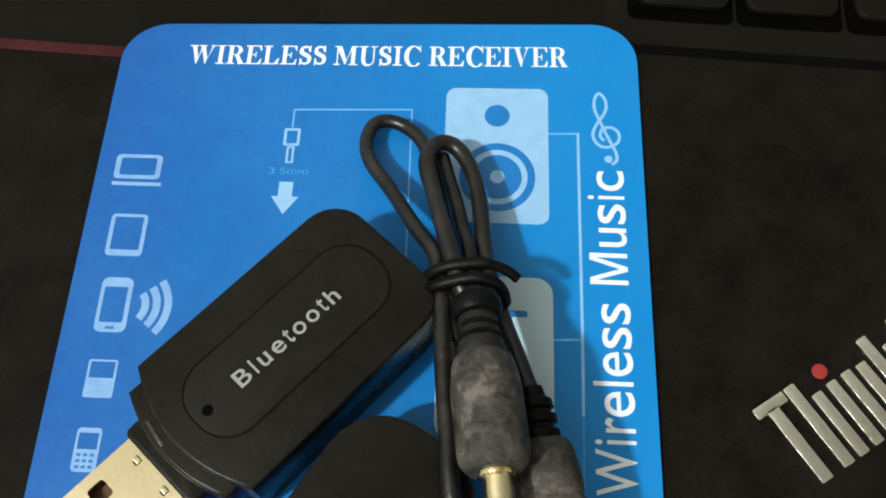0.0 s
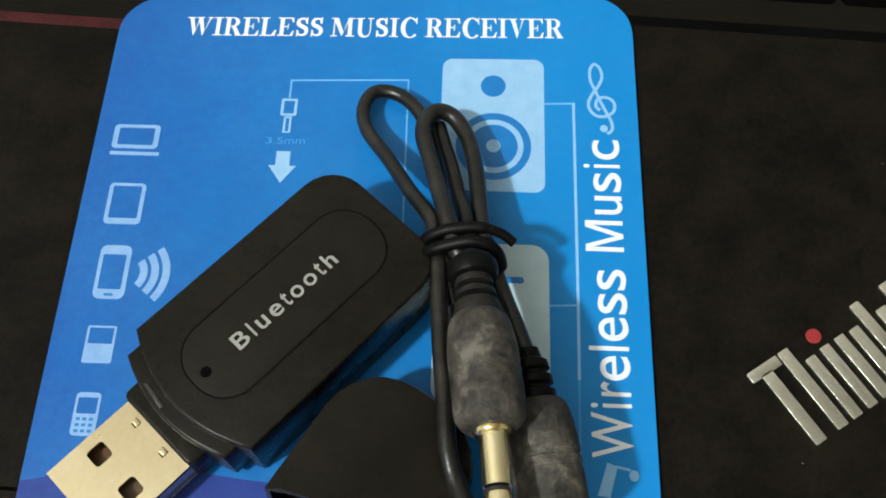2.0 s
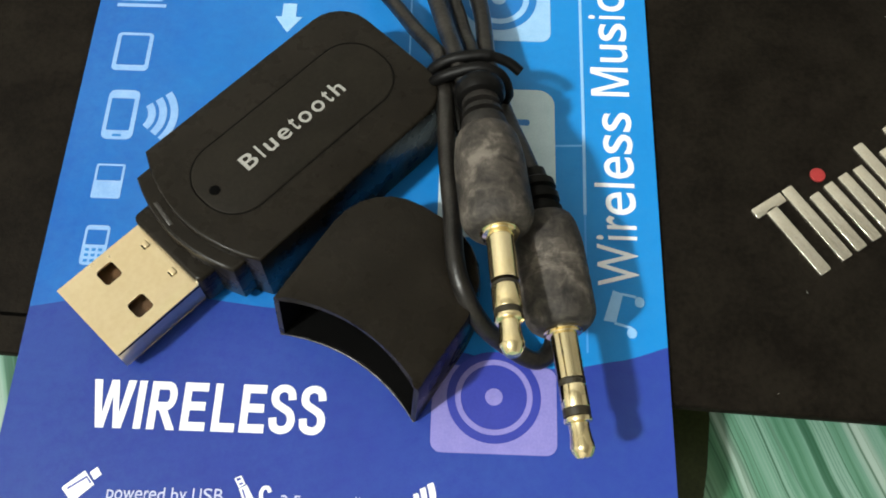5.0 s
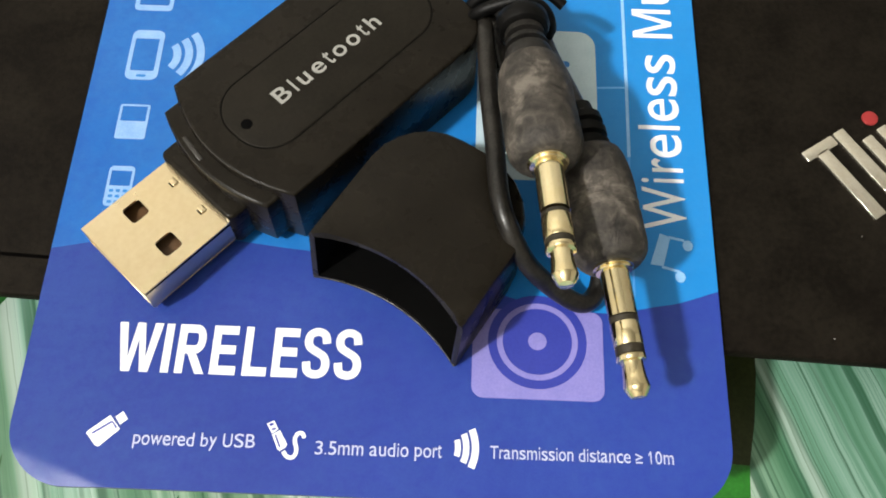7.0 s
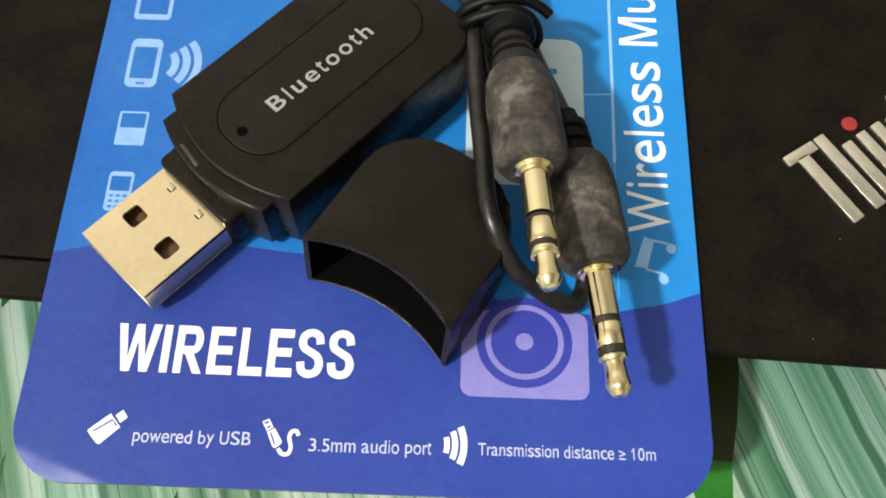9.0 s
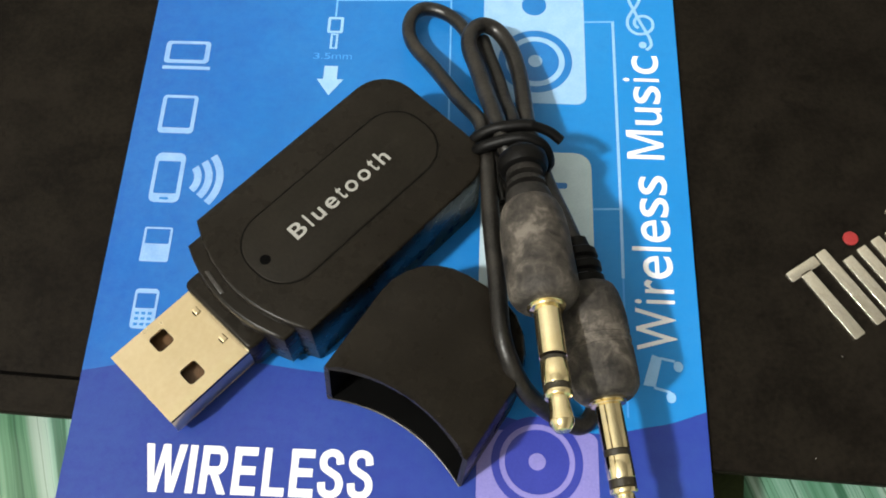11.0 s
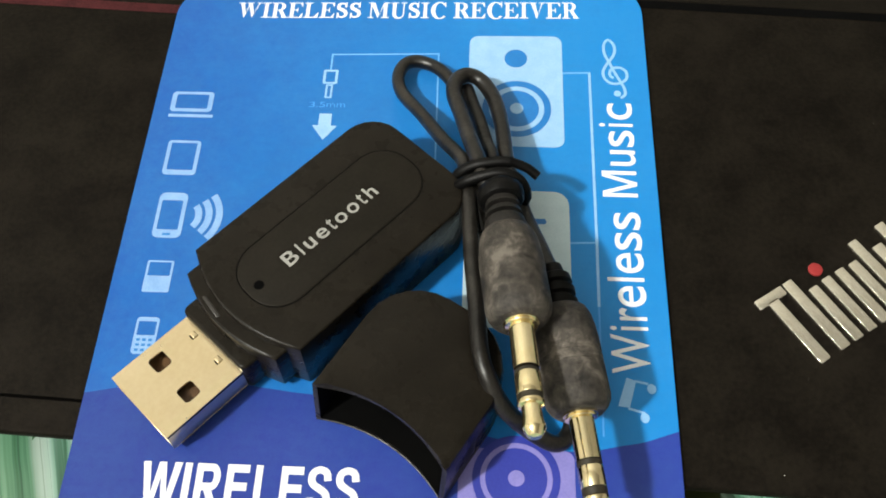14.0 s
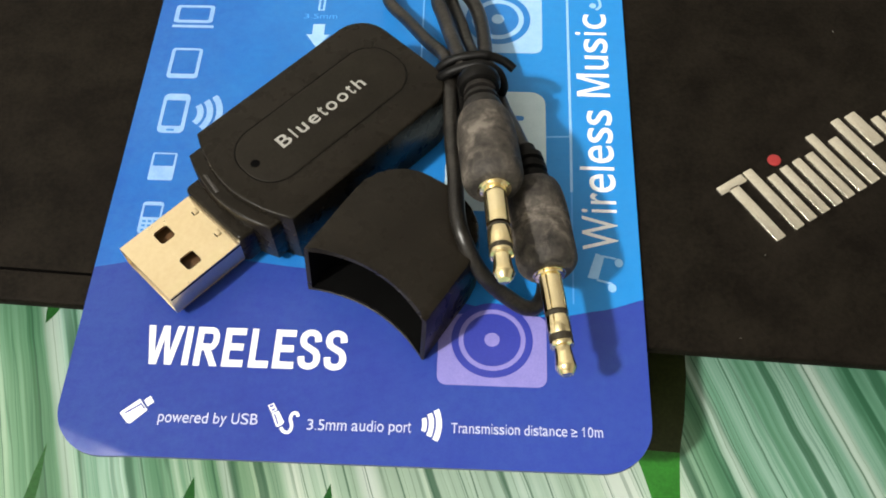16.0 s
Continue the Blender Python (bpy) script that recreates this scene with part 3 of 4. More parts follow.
def key(x0, y0, x1, y1):
    well = part("key_well", slab(rect(x0 - 0.15, y0 - 0.25, x1 + 0.07, y1 + 0.10, 0.16), LT + 0.005, LT + 0.013, 0), M_GAP, laptop)
    part("key_cap", slab(rect(x0, y0, x1, y1, 0.22), LT + 0.01, LT + 0.16, 0.05), M_KEY, well, "black key cap")


for i in range(5):
    key(1.84 + 1.80 * i, 9.60, 3.37 + 1.80 * i, 11.0)
for i in range(7):
    key(-1.6 + 1.80 * i, 11.3, -0.05 + 1.80 * i, 12.8)
# pointing buttons below the keys
part("pointer_button", slab(rect(-3.2, 9.02, 1.33, 10.9, 0.25), LT + 0.0, LT + 0.012, 0.004), M_KEY, laptop)
button = part("pointer_button", slab(rect(-12.4, 7.98, -3.4, 10.9, 0.15), LT - 0.01, LT + 0.011, 0.004), M_KEY, laptop, "black pointer button with a red stripe")
part("stripe", slab(rect(-12.2, 7.86, -3.6, 8.06, 0.04), LT + 0.0, LT + 0.014, 0.004), M_RED_LINE, button, "dull red stripe along the button")
# maker's badge: plain raised silver bars and a red dot
TURN_BACK = Matrix.Rotation(radians(-LAPTOP_TURN), 2)
badge = part("badge", slab([tuple(TURN_BACK @ Vector((4.35 + 0.8251 * u - 0.5650 * v, 1.74 + 0.5650 * u + 0.8251 * v))) for u, v in rect(-0.2, -0.04, 4.4, 1.3, 0.05)], LT - 0.01, LT + 0.003, 0), M_LAPTOP, laptop)
BARS = [(0.0, 0.0, 0.155, 1.13), (-0.16, 1.10, 0.33, 1.255), (0.39, 0.0, 0.54, 1.257), (0.66, 0.0, 0.80, 0.98), (0.935, 0.0, 1.07, 1.0),
        (1.20, 0.0, 1.34, 1.0), (1.46, 0.0, 1.60, 0.98), (1.715, 0.0, 1.855, 1.25), (1.98, 0.0, 2.14, 1.0), (2.28, 0.0, 2.43, 1.26),
        (2.55, 0.52, 2.75, 1.22), (2.88, 0.0, 3.02, 0.95), (3.13, 0.0, 3.27, 0.95), (3.40, 0.0, 3.54, 1.0), (3.64, 0.0, 3.78, 1.26), (3.90, 0.0, 4.04, 0.98), (4.16, 0.0, 4.30, 1.26)]
for u0, v0, u1, v1 in BARS:
    u0, u1 = u0 - 0.013, u1 + 0.013
    pts = [tuple(TURN_BACK @ Vector((4.35 + 0.8251 * u - 0.5650 * v, 1.74 + 0.5650 * u + 0.8251 * v))) for u, v in rect(u0, v0, u1, v1, 0.02, 2)]
    part("bar", slab(pts, LT - 0.005, LT + 0.045, 0.004, 0), M_SILVER, badge, "raised silver bar")
dx, dy = TURN_BACK @ Vector((4.50, 3.28))
part("dot", slab(disc(dx, dy, 0.108, 24), LT - 0.005, LT + 0.03, 0.01, 0), M_RED_DOT, badge, "red dot")
# specks of dust on the palm rest
DUST = ((3.597, 0.20), (4.133, 1.60), (5.9, 6.2))
for px, py in DUST:
    q = TURN_BACK @ Vector((px, py - 0.1))
    bm = bmesh.new()
    bmesh.ops.create_icosphere(bm, subdivisions=1, radius=0.006, matrix=Matrix.Translation((q.x, q.y, LT + 0.006)))
    part("dust_speck", bm, M_WHITE, laptop, "pale speck of dust")

# ---- printed backing card, half on the laptop and jutting out over the table ----
card = thing("backing_card", (0, 0, 0), 0, "blue printed backing card lying on the laptop's palm rest", "card")
XL, XR, YB, YT, RC = -6.05, 2.22, -1.91, 9.02, 0.72


def card_sides(y):
    d = max(0.0, RC - (y - YB), RC - (YT - y))
    k = RC - math.sqrt(max(0.0, RC * RC - d * d))
    return XL + k, XR - k


def card_height(x, y):
    """Flat, but for one creased corner that is rolled down at its tip."""
    d = max(0.0, 0.46 - 0.36 * (x - XL) - (y - YB))
    e = max(0.0, d - 0.20)
    return -0.25 * (math.hypot(d, 0.05) - 0.05) * (1 + 0.25 * math.sin(7 * x)) - 1.5 * e * e


WAVE = [(-6.2, 0.97), (-5.2, 1.16), (-4.17, 1.22), (-2.8, 1.08), (-1.0, 0.70), (0.3, 0.42), (0.9, 0.39), (1.6, 0.53), (2.4, 0.78)]


def wave_edge(x):
    for (x0, y0), (x1, y1) in zip(WAVE, WAVE[1:]):
        if x <= x1:
            t = max(0.0, (x - x0) / (x1 - x0))
            return y0 + (y1 - y0) * (t * 0.6 + 0.4 * t * t * (3 - 2 * t))
    return WAVE[-1][1]


bm = bmesh.new()
COLS, LOW, HIGH, THICK = 88, 44, 34, 0.06
grid = []
for j in range(LOW + HIGH + 1):
    row = []
    for i in range(COLS + 1):
        f = i / COLS
        if j <= LOW:
            g = (1 - math.cos(math.pi / 2 * (j / LOW)))
        else:
            g = math.sin(math.pi / 2 * (j - LOW) / HIGH)
        xm = XL + f * (XR - XL)
        y = YB + (wave_edge(xm) - YB) * g if j <= LOW else wave_edge(xm) + (YT - wave_edge(xm)) * g
        xl, xr = card_sides(min(max(y, YB), YT))
        x = xl + f * (xr - xl)
        row.append(bend(x, y, card_height(x, y)))
    grid.append(row)
top = [[bm.verts.new(p) for p in row] for row in grid]
low = [[bm.verts.new((x, y, z - THICK)) for x, y, z in row] for row in grid]
for j in range(LOW + HIGH):
    for i in range(COLS):
        f = bm.faces.new((top[j][i], top[j][i + 1], top[j + 1][i + 1], top[j + 1][i]))
        f.material_index = 1 if j < LOW else 0
        f = bm.faces.new((low[j][i], low[j + 1][i], low[j + 1][i + 1], low[j][i + 1]))
        f.material_index = 2
rim = [(0, i) for i in range(COLS)] + [(j, COLS) for j in range(LOW + HIGH)] + [(LOW + HIGH, COLS - i) for i in range(COLS)] + [(LOW + HIGH - j, 0) for j in range(LOW + HIGH)]
for (a, b), (c, d) in zip(rim, rim[1:] + rim[:1]):
    f = bm.faces.new((top[a][b], low[a][b], low[c][d], top[c][d]))
    f.material_index = 2
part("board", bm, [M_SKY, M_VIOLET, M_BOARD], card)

# words
words("WIRELESS MUSIC RECEIVER", M_WHITE, card, (-4.97, 8.20), 6.07, 0.375, 0.006, 0, 0.013, BOOK)
words("Wireless Music", M_WHITE, card, (1.905, 1.56), 4.815, 0.55, 0.006, 90, 0.004)
HEAVY = {
    "W": [[(0, 1), (0.19, 1), (0.30, 0.30), (0.41, 1), (0.59, 1), (0.70, 0.30), (0.81, 1), (1, 1), (0.80, 0), (0.61, 0), (0.50, 0.66), (0.39, 0), (0.20, 0)]],
    "I": [rect(0, 0, 1, 1)],
    "E": [[(0, 0), (1, 0), (1, 0.18), (0.31, 0.18), (0.31, 0.42), (0.93, 0.42), (0.93, 0.60), (0.31, 0.60), (0.31, 0.82), (0.98, 0.82), (0.98, 1), (0, 1)]],
    "L": [[(0, 0), (1, 0), (1, 0.18), (0.32, 0.18), (0.32, 1), (0, 1)]],
    "R": [rect(0, 0, 0.27, 1), rect(0.27, 0.83, 0.60, 1), rect(0.27, 0.40, 0.60, 0.57), [(0.36, 0.40), (0.66, 0.40), (1, 0), (0.70, 0)],
          [(0.60 + 0.34 * math.sin(radians(a)), 0.70 + 0.30 * math.cos(radians(a))) for a in range(0, 181, 15)] + [(0.60 + 0.08 * math.sin(radians(a)), 0.70 + 0.13 * math.cos(radians(a))) for a in range(180, -1, -15)]]}
for ch, x0, x1 in (("W", -5.01, -4.48), ("I", -4.44, -4.345), ("R", -4.275, -3.925), ("E", -3.865, -3.56), ("L", -3.48, -3.195), ("E", -3.135, -2.83), ("S", -2.775, -2.46), ("S", -2.40, -2.085)):
    place = lambda x, y: (x0 + (x1 - x0) * x, -0.562 + (0.61 if ch != "S" else 0.625) * y)
    if ch == "S":
        bm = stroke(bmesh.new(), [place(*p) for p in spline(S_LINE, 4)], 0.098, 0.0055)
    else:
        bm = flat(*[[place(*p) for p in piece] for piece in HEAVY[ch]], z=0.006)
    part("letter", bm, M_WHITE, card)
words("powered by USB", M_SMALL, card, (-4.61, -1.42), 1.39, 0.155, 0.006, 0.6, 0.003)
words("3.5mm audio port", M_SMALL, card, (-2.53, -1.45), 1.44, 0.155, 0.006, 0.5, 0.003)
words("Transmission distance \u2265 10m", M_SMALL, card, (-0.54, -1.42), 2.08, 0.145, 0.006, 0.3, 0.003)
words("3.5mm", M_FAINT_SHADED, card, (-3.46, 6.16), 0.60, 0.115, 0.006, 0.5)

# device icons down one side
bm = bmesh.new()
frame_of(bm, rect(-5.78, 6.0, -5.08, 6.44, 0.07), rect(-5.70, 6.07, -5.16, 6.38, 0.03))
bm.faces.new([bm.verts.new((x, y, 0.004)) for x, y in rect(-5.78, 5.88, -5.04, 5.945)])
part("notebook_icon", bm, M_ICON, card, "pale outline icon of a notebook computer")
bm = bmesh.new()
frame_of(bm, rect(-5.67, 4.71, -5.13, 5.39, 0.07), rect(-5.61, 4.81, -5.19, 5.34, 0.02))
part("tablet_icon", bm, M_ICON, card, "pale outline icon of a tablet")
bm = bmesh.new()
frame_of(bm, rect(-5.61, 3.54, -5.16, 4.37, 0.10), rect(-5.555, 3.69, -5.225, 4.225, 0.02))
part("phone_icon", bm, M_ICON, card, "pale outline icon of a smartphone")
part("phone_icon_button", flat(rect(-5.45, 3.585, -5.32, 3.625, 0.015), z=0.007), M_BLUE_INK, card)
for r in (0.30, 0.46, 0.62):
    a, b = arc(-5.24, 3.945, r - 0.055, -39, 39), arc(-5.24, 3.945, r + 0.055, 39, -39)
    part("signal_wave", flat(a + b), M_ICON, card, "pale curved signal bar")
bm = bmesh.new()
frame_of(bm, rect(-5.57, 2.6, -5.165, 3.14, 0.03), rect(-5.535, 2.88, -5.20, 3.11, 0.01))
part("player_icon", bm, M_ICON, card, "pale icon of a music player")
bm = bmesh.new()
frame_of(bm, rect(-5.535, 1.6, -5.2, 2.19, 0.06), rect(-5.50, 1.90, -5.235, 2.12, 0.01))
part("mobile_icon", bm, M_ICON, card, "pale icon of a keypad mobile")
bm = bmesh.new()
for i in range(3):
    for j in range(3):
        bm.faces.new([bm.verts.new((x, y, 0.007)) for x, y in rect(-5.485 + 0.088 * i, 1.645 + 0.08 * j, -5.43 + 0.088 * i, 1.685 + 0.08 * j)])
part("mobile_icon_keys", bm, M_BLUE_INK, card)

# plug drawing, its lead and the arrow
for run, w in (([(-3.175, 7.0), (-3.175, 7.335)], 0.03), ([(-3.192, 7.335), (-1.35, 7.375)], 0.03), ([(-1.345, 7.39), (-1.30, 4.6)], 0.026), ([(0.78, 6.985), (1.238, 7.0)], 0.032), ([(0.82, 3.67), (1.21, 3.69)], 0.03)):
    part("lead_line", stroke(bmesh.new(), run, w), M_LINE, card, "thin pale blue line")
bm = bmesh.new()
frame_of(bm, rect(-3.29, 6.67, -3.04, 6.99, 0.03), rect(-3.245, 6.715, -3.085, 6.945, 0.01))
frame_of(bm, rect(-3.225, 6.36, -3.105, 6.66), rect(-3.19, 6.39, -3.14, 6.63))
part("plug_icon", bm, M_PALE, card, "pale outline icon of an audio plug")
part("arrow_icon", flat([(-3.165, 5.48), (-2.955, 5.78), (-3.06, 5.78), (-3.06, 6.03), (-3.27, 6.03), (-3.27, 5.78), (-3.37, 5.78)]), M_PALER, card, "pale arrow")

# tall speaker drawing
part("speaker_icon", flat(rect(-0.815, 5.46, 0.78, 7.79, 0.16)), M_PALER, card, "pale drawing of a tall loudspeaker")
part("speaker_tweeter", flat(disc(-0.015, 7.29, 0.195), z=0.007), M_BLUE_INK, card)
part("speaker_cone", frame_of(bmesh.new(), disc(0, 6.226, 0.575), disc(0, 6.226, 0.46), z=0.007), M_BLUE_INK, card)
part("speaker_cone_inner", flat(disc(0, 6.226, 0.37), z=0.007), M_BLUE_INK, card)
part("speaker_centre", flat(disc(0, 6.226, 0.11), z=0.010), M_PALER, card)
# second grey box under the plugs
part("receiver_icon", flat(rect(-0.80, 2.2, 0.82, 4.60, 0.25)), M_GREY_INK, card, "grey drawing of a rounded box")
part("receiver_icon_slot", flat(rect(0.13, 3.99, 0.46, 4.09, 0.04), z=0.007), M_BLUE_INK, card)
part("lead_line", stroke(bmesh.new(), [(1.235, 7.015), (1.225, 3.70), (1.212, 2.6)], 0.042), M_PALE, card, "pale blue upright line")
# same line lower down, thinner and dimmer in colour for the plugs' shadow
part("lead_line", stroke(bmesh.new(), [(1.212, 2.6), (1.19, 0.62)], 0.028), M_FAINT_SHADED, card, "pale upright line with shade painted in")
# broad sub speaker drawing on the violet part
part("bass_box_icon", flat(rect(-0.775, -0.715, 0.785, 0.40, 0.14)), M_LAVENDER, card, "lavender drawing of a bass loudspeaker")
part("bass_cone", flat(disc(0, 0.0, 0.59), z=0.007), M_VIOLET_INK, card)
part("bass_cone_ring", frame_of(bmesh.new(), disc(0, 0, 0.485), disc(0, 0, 0.415), z=0.010), M_LAVENDER, card)
part("bass_centre", flat(disc(0, 0, 0.11), z=0.010), M_LAVENDER, card)
# treble clef and a pair of notes
clef = spline([(1.64, 6.89), (1.58, 6.97), (1.62, 7.09), (1.75, 7.12), (1.86, 7.04), (1.86, 6.89), (1.74, 6.79), (1.59, 6.79), (1.49, 6.89), (1.47, 7.02), (1.53, 7.17), (1.63, 7.32), (1.69, 7.47), (1.67, 7.63), (1.58, 7.72), (1.51, 7.61), (1.51, 7.42), (1.58, 7.24), (1.66, 7.03), (1.75, 6.83), (1.81, 6.69), (1.82, 6.56), (1.74, 6.48)], 4)
bm = stroke(bmesh.new(), [tuple(p) for p in clef], 0.05)
bm.faces.new([bm.verts.new((x, y, 0.012)) for x, y in disc(1.69, 6.57, 0.062, 16)])
part("clef_icon", bm, M_PALE, card, "pale treble clef")
bm = flat([(1.55, 1.50), (1.68, 1.45), (1.57, 1.05), (1.41, 1.07)], z=0.005)
stroke(bm, [(1.66, 1.45), (1.85, 1.41)], 0.035, 0.006)
stroke(bm, [(1.55, 1.04), (1.77, 0.98)], 0.035, 0.006)
for hx, hy in ((1.89, 1.34), (1.77, 0.91)):
    bm.faces.new([bm.verts.new((hx + 0.85 * (x - hx), y, 0.007)) for x, y in disc(hx, hy, 0.075, 16)])
part("notes_icon", bm, M_PALE, card, "pale pair of music notes")
# bottom row icons
part("stick_icon", flat([(-5.16, -1.31), (-5.14, -1.28), (-4.92, -1.09), (-4.78, -1.25), (-4.99, -1.46), (-5.03, -1.45)], [(-4.86, -1.11), (-4.78, -1.04), (-4.71, -1.13), (-4.79, -1.20)]), M_WHITE, card, "white icon of a memory stick")
part("stick_icon_line", stroke(bmesh.new(), [(-5.09, -1.31), (-4.885, -1.165), (-4.825, -1.235)], 0.022, 0.007), M_VIOLET_INK, card)
part("cord_icon", flat([(-3.11, -1.12), (-3.03, -1.08), (-2.97, -1.18), (-3.04, -1.235)], [(-3.04, -1.24), (-2.95, -1.19), (-2.85, -1.35), (-2.87, -1.39), (-2.93, -1.43), (-2.96, -1.41)]), M_WHITE, card, "white icon of an audio plug")
part("cord_icon_line", flat([(-3.085, -1.125), (-3.04, -1.105), (-3.025, -1.13), (-3.07, -1.15)], [(-3.05, -1.18), (-3.01, -1.16), (-2.995, -1.18), (-3.035, -1.20)], [(-3.005, -1.25), (-2.99, -1.24), (-2.925, -1.38), (-2.94, -1.39)], z=0.007), M_VIOLET_INK, card)
part("cord_icon_tail", stroke(bmesh.new(), [tuple(p) for p in spline([(-2.89, -1.43), (-2.84, -1.49), (-2.77, -1.49), (-2.74, -1.41), (-2.77, -1.30), (-2.745, -1.225), (-2.69, -1.22), (-2.665, -1.27)], 4)], 0.048), M_WHITE, card)
for r, thick, spread in ((0.342, 0.033, 16), (0.437, 0.036, 22), (0.541, 0.041, 24)):
    part("signal_wave", flat(arc(-1.25, -1.315, r - thick, -spread, spread) + arc(-1.25, -1.315, r + thick, spread, -spread)), M_WHITE, card, "white curved signal bar")

# ---- wireless receiver stick ----
stick = thing("wireless_receiver", (-5.03, 0.584, 0.004), 48.16, "matt black wireless receiver with bare metal plug, on the card", "receiver")


def bowed(u_side, u_mid, half, u_end, r, shift=0.0, k=10):
    """Outline: bowed end towards the plug, two long sides, rounded far corners."""
    pts = [(u_side + (u_mid - u_side) * (1 - (2 * i / k - 1) ** 2), half - 2 * half * i / k + shift) for i in range(k + 1)]
    pts += [(u_end - r + r * math.sin(radians(a)), shift - half + r - r * math.cos(radians(a))) for a in range(0, 91, 15)]
    pts += [(u_end - r + r * math.cos(radians(a)), shift + half - r + r * math.sin(radians(a))) for a in range(0, 91, 15)]
    return pts


shell = part("body", slab(bowed(1.93, 1.63, 1.095, 5.34, 0.52, -0.05), 0.0, 1.12, 0.04), M_PLASTIC, stick)
part("neck", slab(bowed(1.64, 1.43, 0.94, 2.6, 0.2, -0.02), 0.10, 0.98, 0.05), M_PLASTIC, stick)
part("collar", slab(rect(1.27, -0.66, 2.0, 0.66, 0.10), 0.08, 0.74, 0.05), M_PLASTIC, stick)
part("tab", slab([(1.49, 0.08), (1.545, 0.06), (1.60, 0.44), (1.55, 0.47)], 0.9, 0.992, 0.012), M_EDGE, stick, "scuffed pale tab on the neck")
# scuffed front edges; the paler added tubes also paint their lamp highlight
for u_side, u_mid, half, shift, z in ((1.93, 1.63, 1.06, -0.05, 1.108), (1.64, 1.43, 0.90, -0.02, 0.963)):
    line = [np.array((u_side + (u_mid - u_side) * (1 - (2 * i / 16 - 1) ** 2) + 0.012, half - 2 * half * i / 16 + shift, z)) for i in range(17)]
    part("worn_lit_edge", tube(line, lambda t: 0.004 + 0.008 * abs(math.sin(9 * t)) * t, 6), M_EDGE, stick, "thin worn edge with a painted highlight")
plate = rect(1.97, -0.60, 5.06, 0.53, 0.50, 10)
bm = bmesh.new()
frame_of(bm, plate, inset(plate, 0.016), z=1.1215)
part("groove", bm, M_HOLE_SHADE, shell, "fine dark joint round the panel")
part("panel", slab(inset(plate, 0.022), 1.10, 1.128, 0.012), M_PANEL, shell)
part("pin_hole", flat(disc(2.18, -0.03, 0.072, 24), z=1.1295), M_HOLE_SHADE, shell, "small black pilot-light hole")
words("Bluetooth", M_PRINT, shell, (2.655, -0.125), 1.69, 0.225, 1.1305, 0, 0.012, PLAIN, 85)
# metal plug: folded shell with two square windows and two small catches
bm = bmesh.new()
Z0, Z1, HW, TW = 0.14, 0.59, 0.60, 0.035
us = [0.0, 0.475, 0.725, 1.30]
vs = [-HW, -0.425, -0.175, 0.195, 0.445, HW]
tops, unders = {}, {}
for i, u in enumerate(us):
    for j, v in enumerate(vs):
        tops[i, j] = bm.verts.new((u, v, Z1))
        unders[i, j] = bm.verts.new((u, v, Z1 - TW))
open_cells = {(1, 1), (1, 3)}
for i in range(3):
    for j in range(5):
        if (i, j) not in open_cells:
            bm.faces.new((tops[i, j], tops[i + 1, j], tops[i + 1, j + 1], tops[i, j + 1]))
            bm.faces.new((unders[i, j], unders[i, j + 1], unders[i + 1, j + 1], unders[i + 1, j]))
        else:
            for a, b in (((i, j), (i + 1, j)), ((i + 1, j), (i + 1, j + 1)), ((i + 1, j + 1), (i, j + 1)), ((i, j + 1), (i, j))):
                bm.faces.new((tops[a], unders[a], unders[b], tops[b]))
for j in range(5):
    bm.faces.new((tops[0, j], tops[0, j + 1], unders[0, j + 1], unders[0, j]))
for i, j in open_cells:
    # the windows have rounded corners
    for a, sa in ((i, 1), (i + 1, -1)):
        for b, sb in ((j, 1), (j + 1, -1)):
            u, v, r = us[a], vs[b], 0.055
            bend_in = [(u + sa * (r - r * math.cos(radians(t))), v + sb * (r - r * math.sin(radians(t)))) for t in range(0, 91, 18)]
            bm.faces.new([bm.verts.new((p, q, Z1 - 0.001)) for p, q in [(u, v), *bend_in]])
plug = part("plug_shell", bm, M_STEEL, stick, "pale gold plated metal plug")
for v0, v1 in ((-HW, -HW + TW), (HW - TW, HW)):
    part("shell_side", slab(rect(0.0, v0, 1.30, v1), Z0, Z1 - 0.001, 0.012, 0.03), M_STEEL, plug)
part("shell_floor", slab(rect(0.0, -HW + TW, 1.30, HW - TW), Z0, Z0 + TW, 0.005), M_STEEL, plug)
part("tongue", slab(rect(0.08, -0.54, 1.30, 0.54, 0.02), Z0 + 0.05, Z0 + 0.27, 0.02), M_TONGUE, plug, "dark insert inside the plug")
for v in (0.31, -0.225):
    part("catch", slab(rect(1.13, v - 0.055, 1.21, v + 0.055, 0.02), Z1 - 0.01, Z1 + 0.022, 0.015), M_STEEL, plug, "small raised catch")
    part("catch_slot", flat(rect(1.112, v - 0.055, 1.135, v + 0.03, 0.008), z=Z1 + 0.003), M_HOLE_SHADE, plug)
part("seam", slab(rect(0.01, -HW - 0.004, 1.30, -HW + 0.012), Z1 - 0.062, Z1 - 0.026, 0), M_HOLE_SHADE, plug, "dark folded seam")

# ---- its cap ----
cap = thing("receiver_cap", (-1.80, 0.29, 0.004), 58.4, "matt black hollow cap pulled off the receiver, lying on the card", "cap")


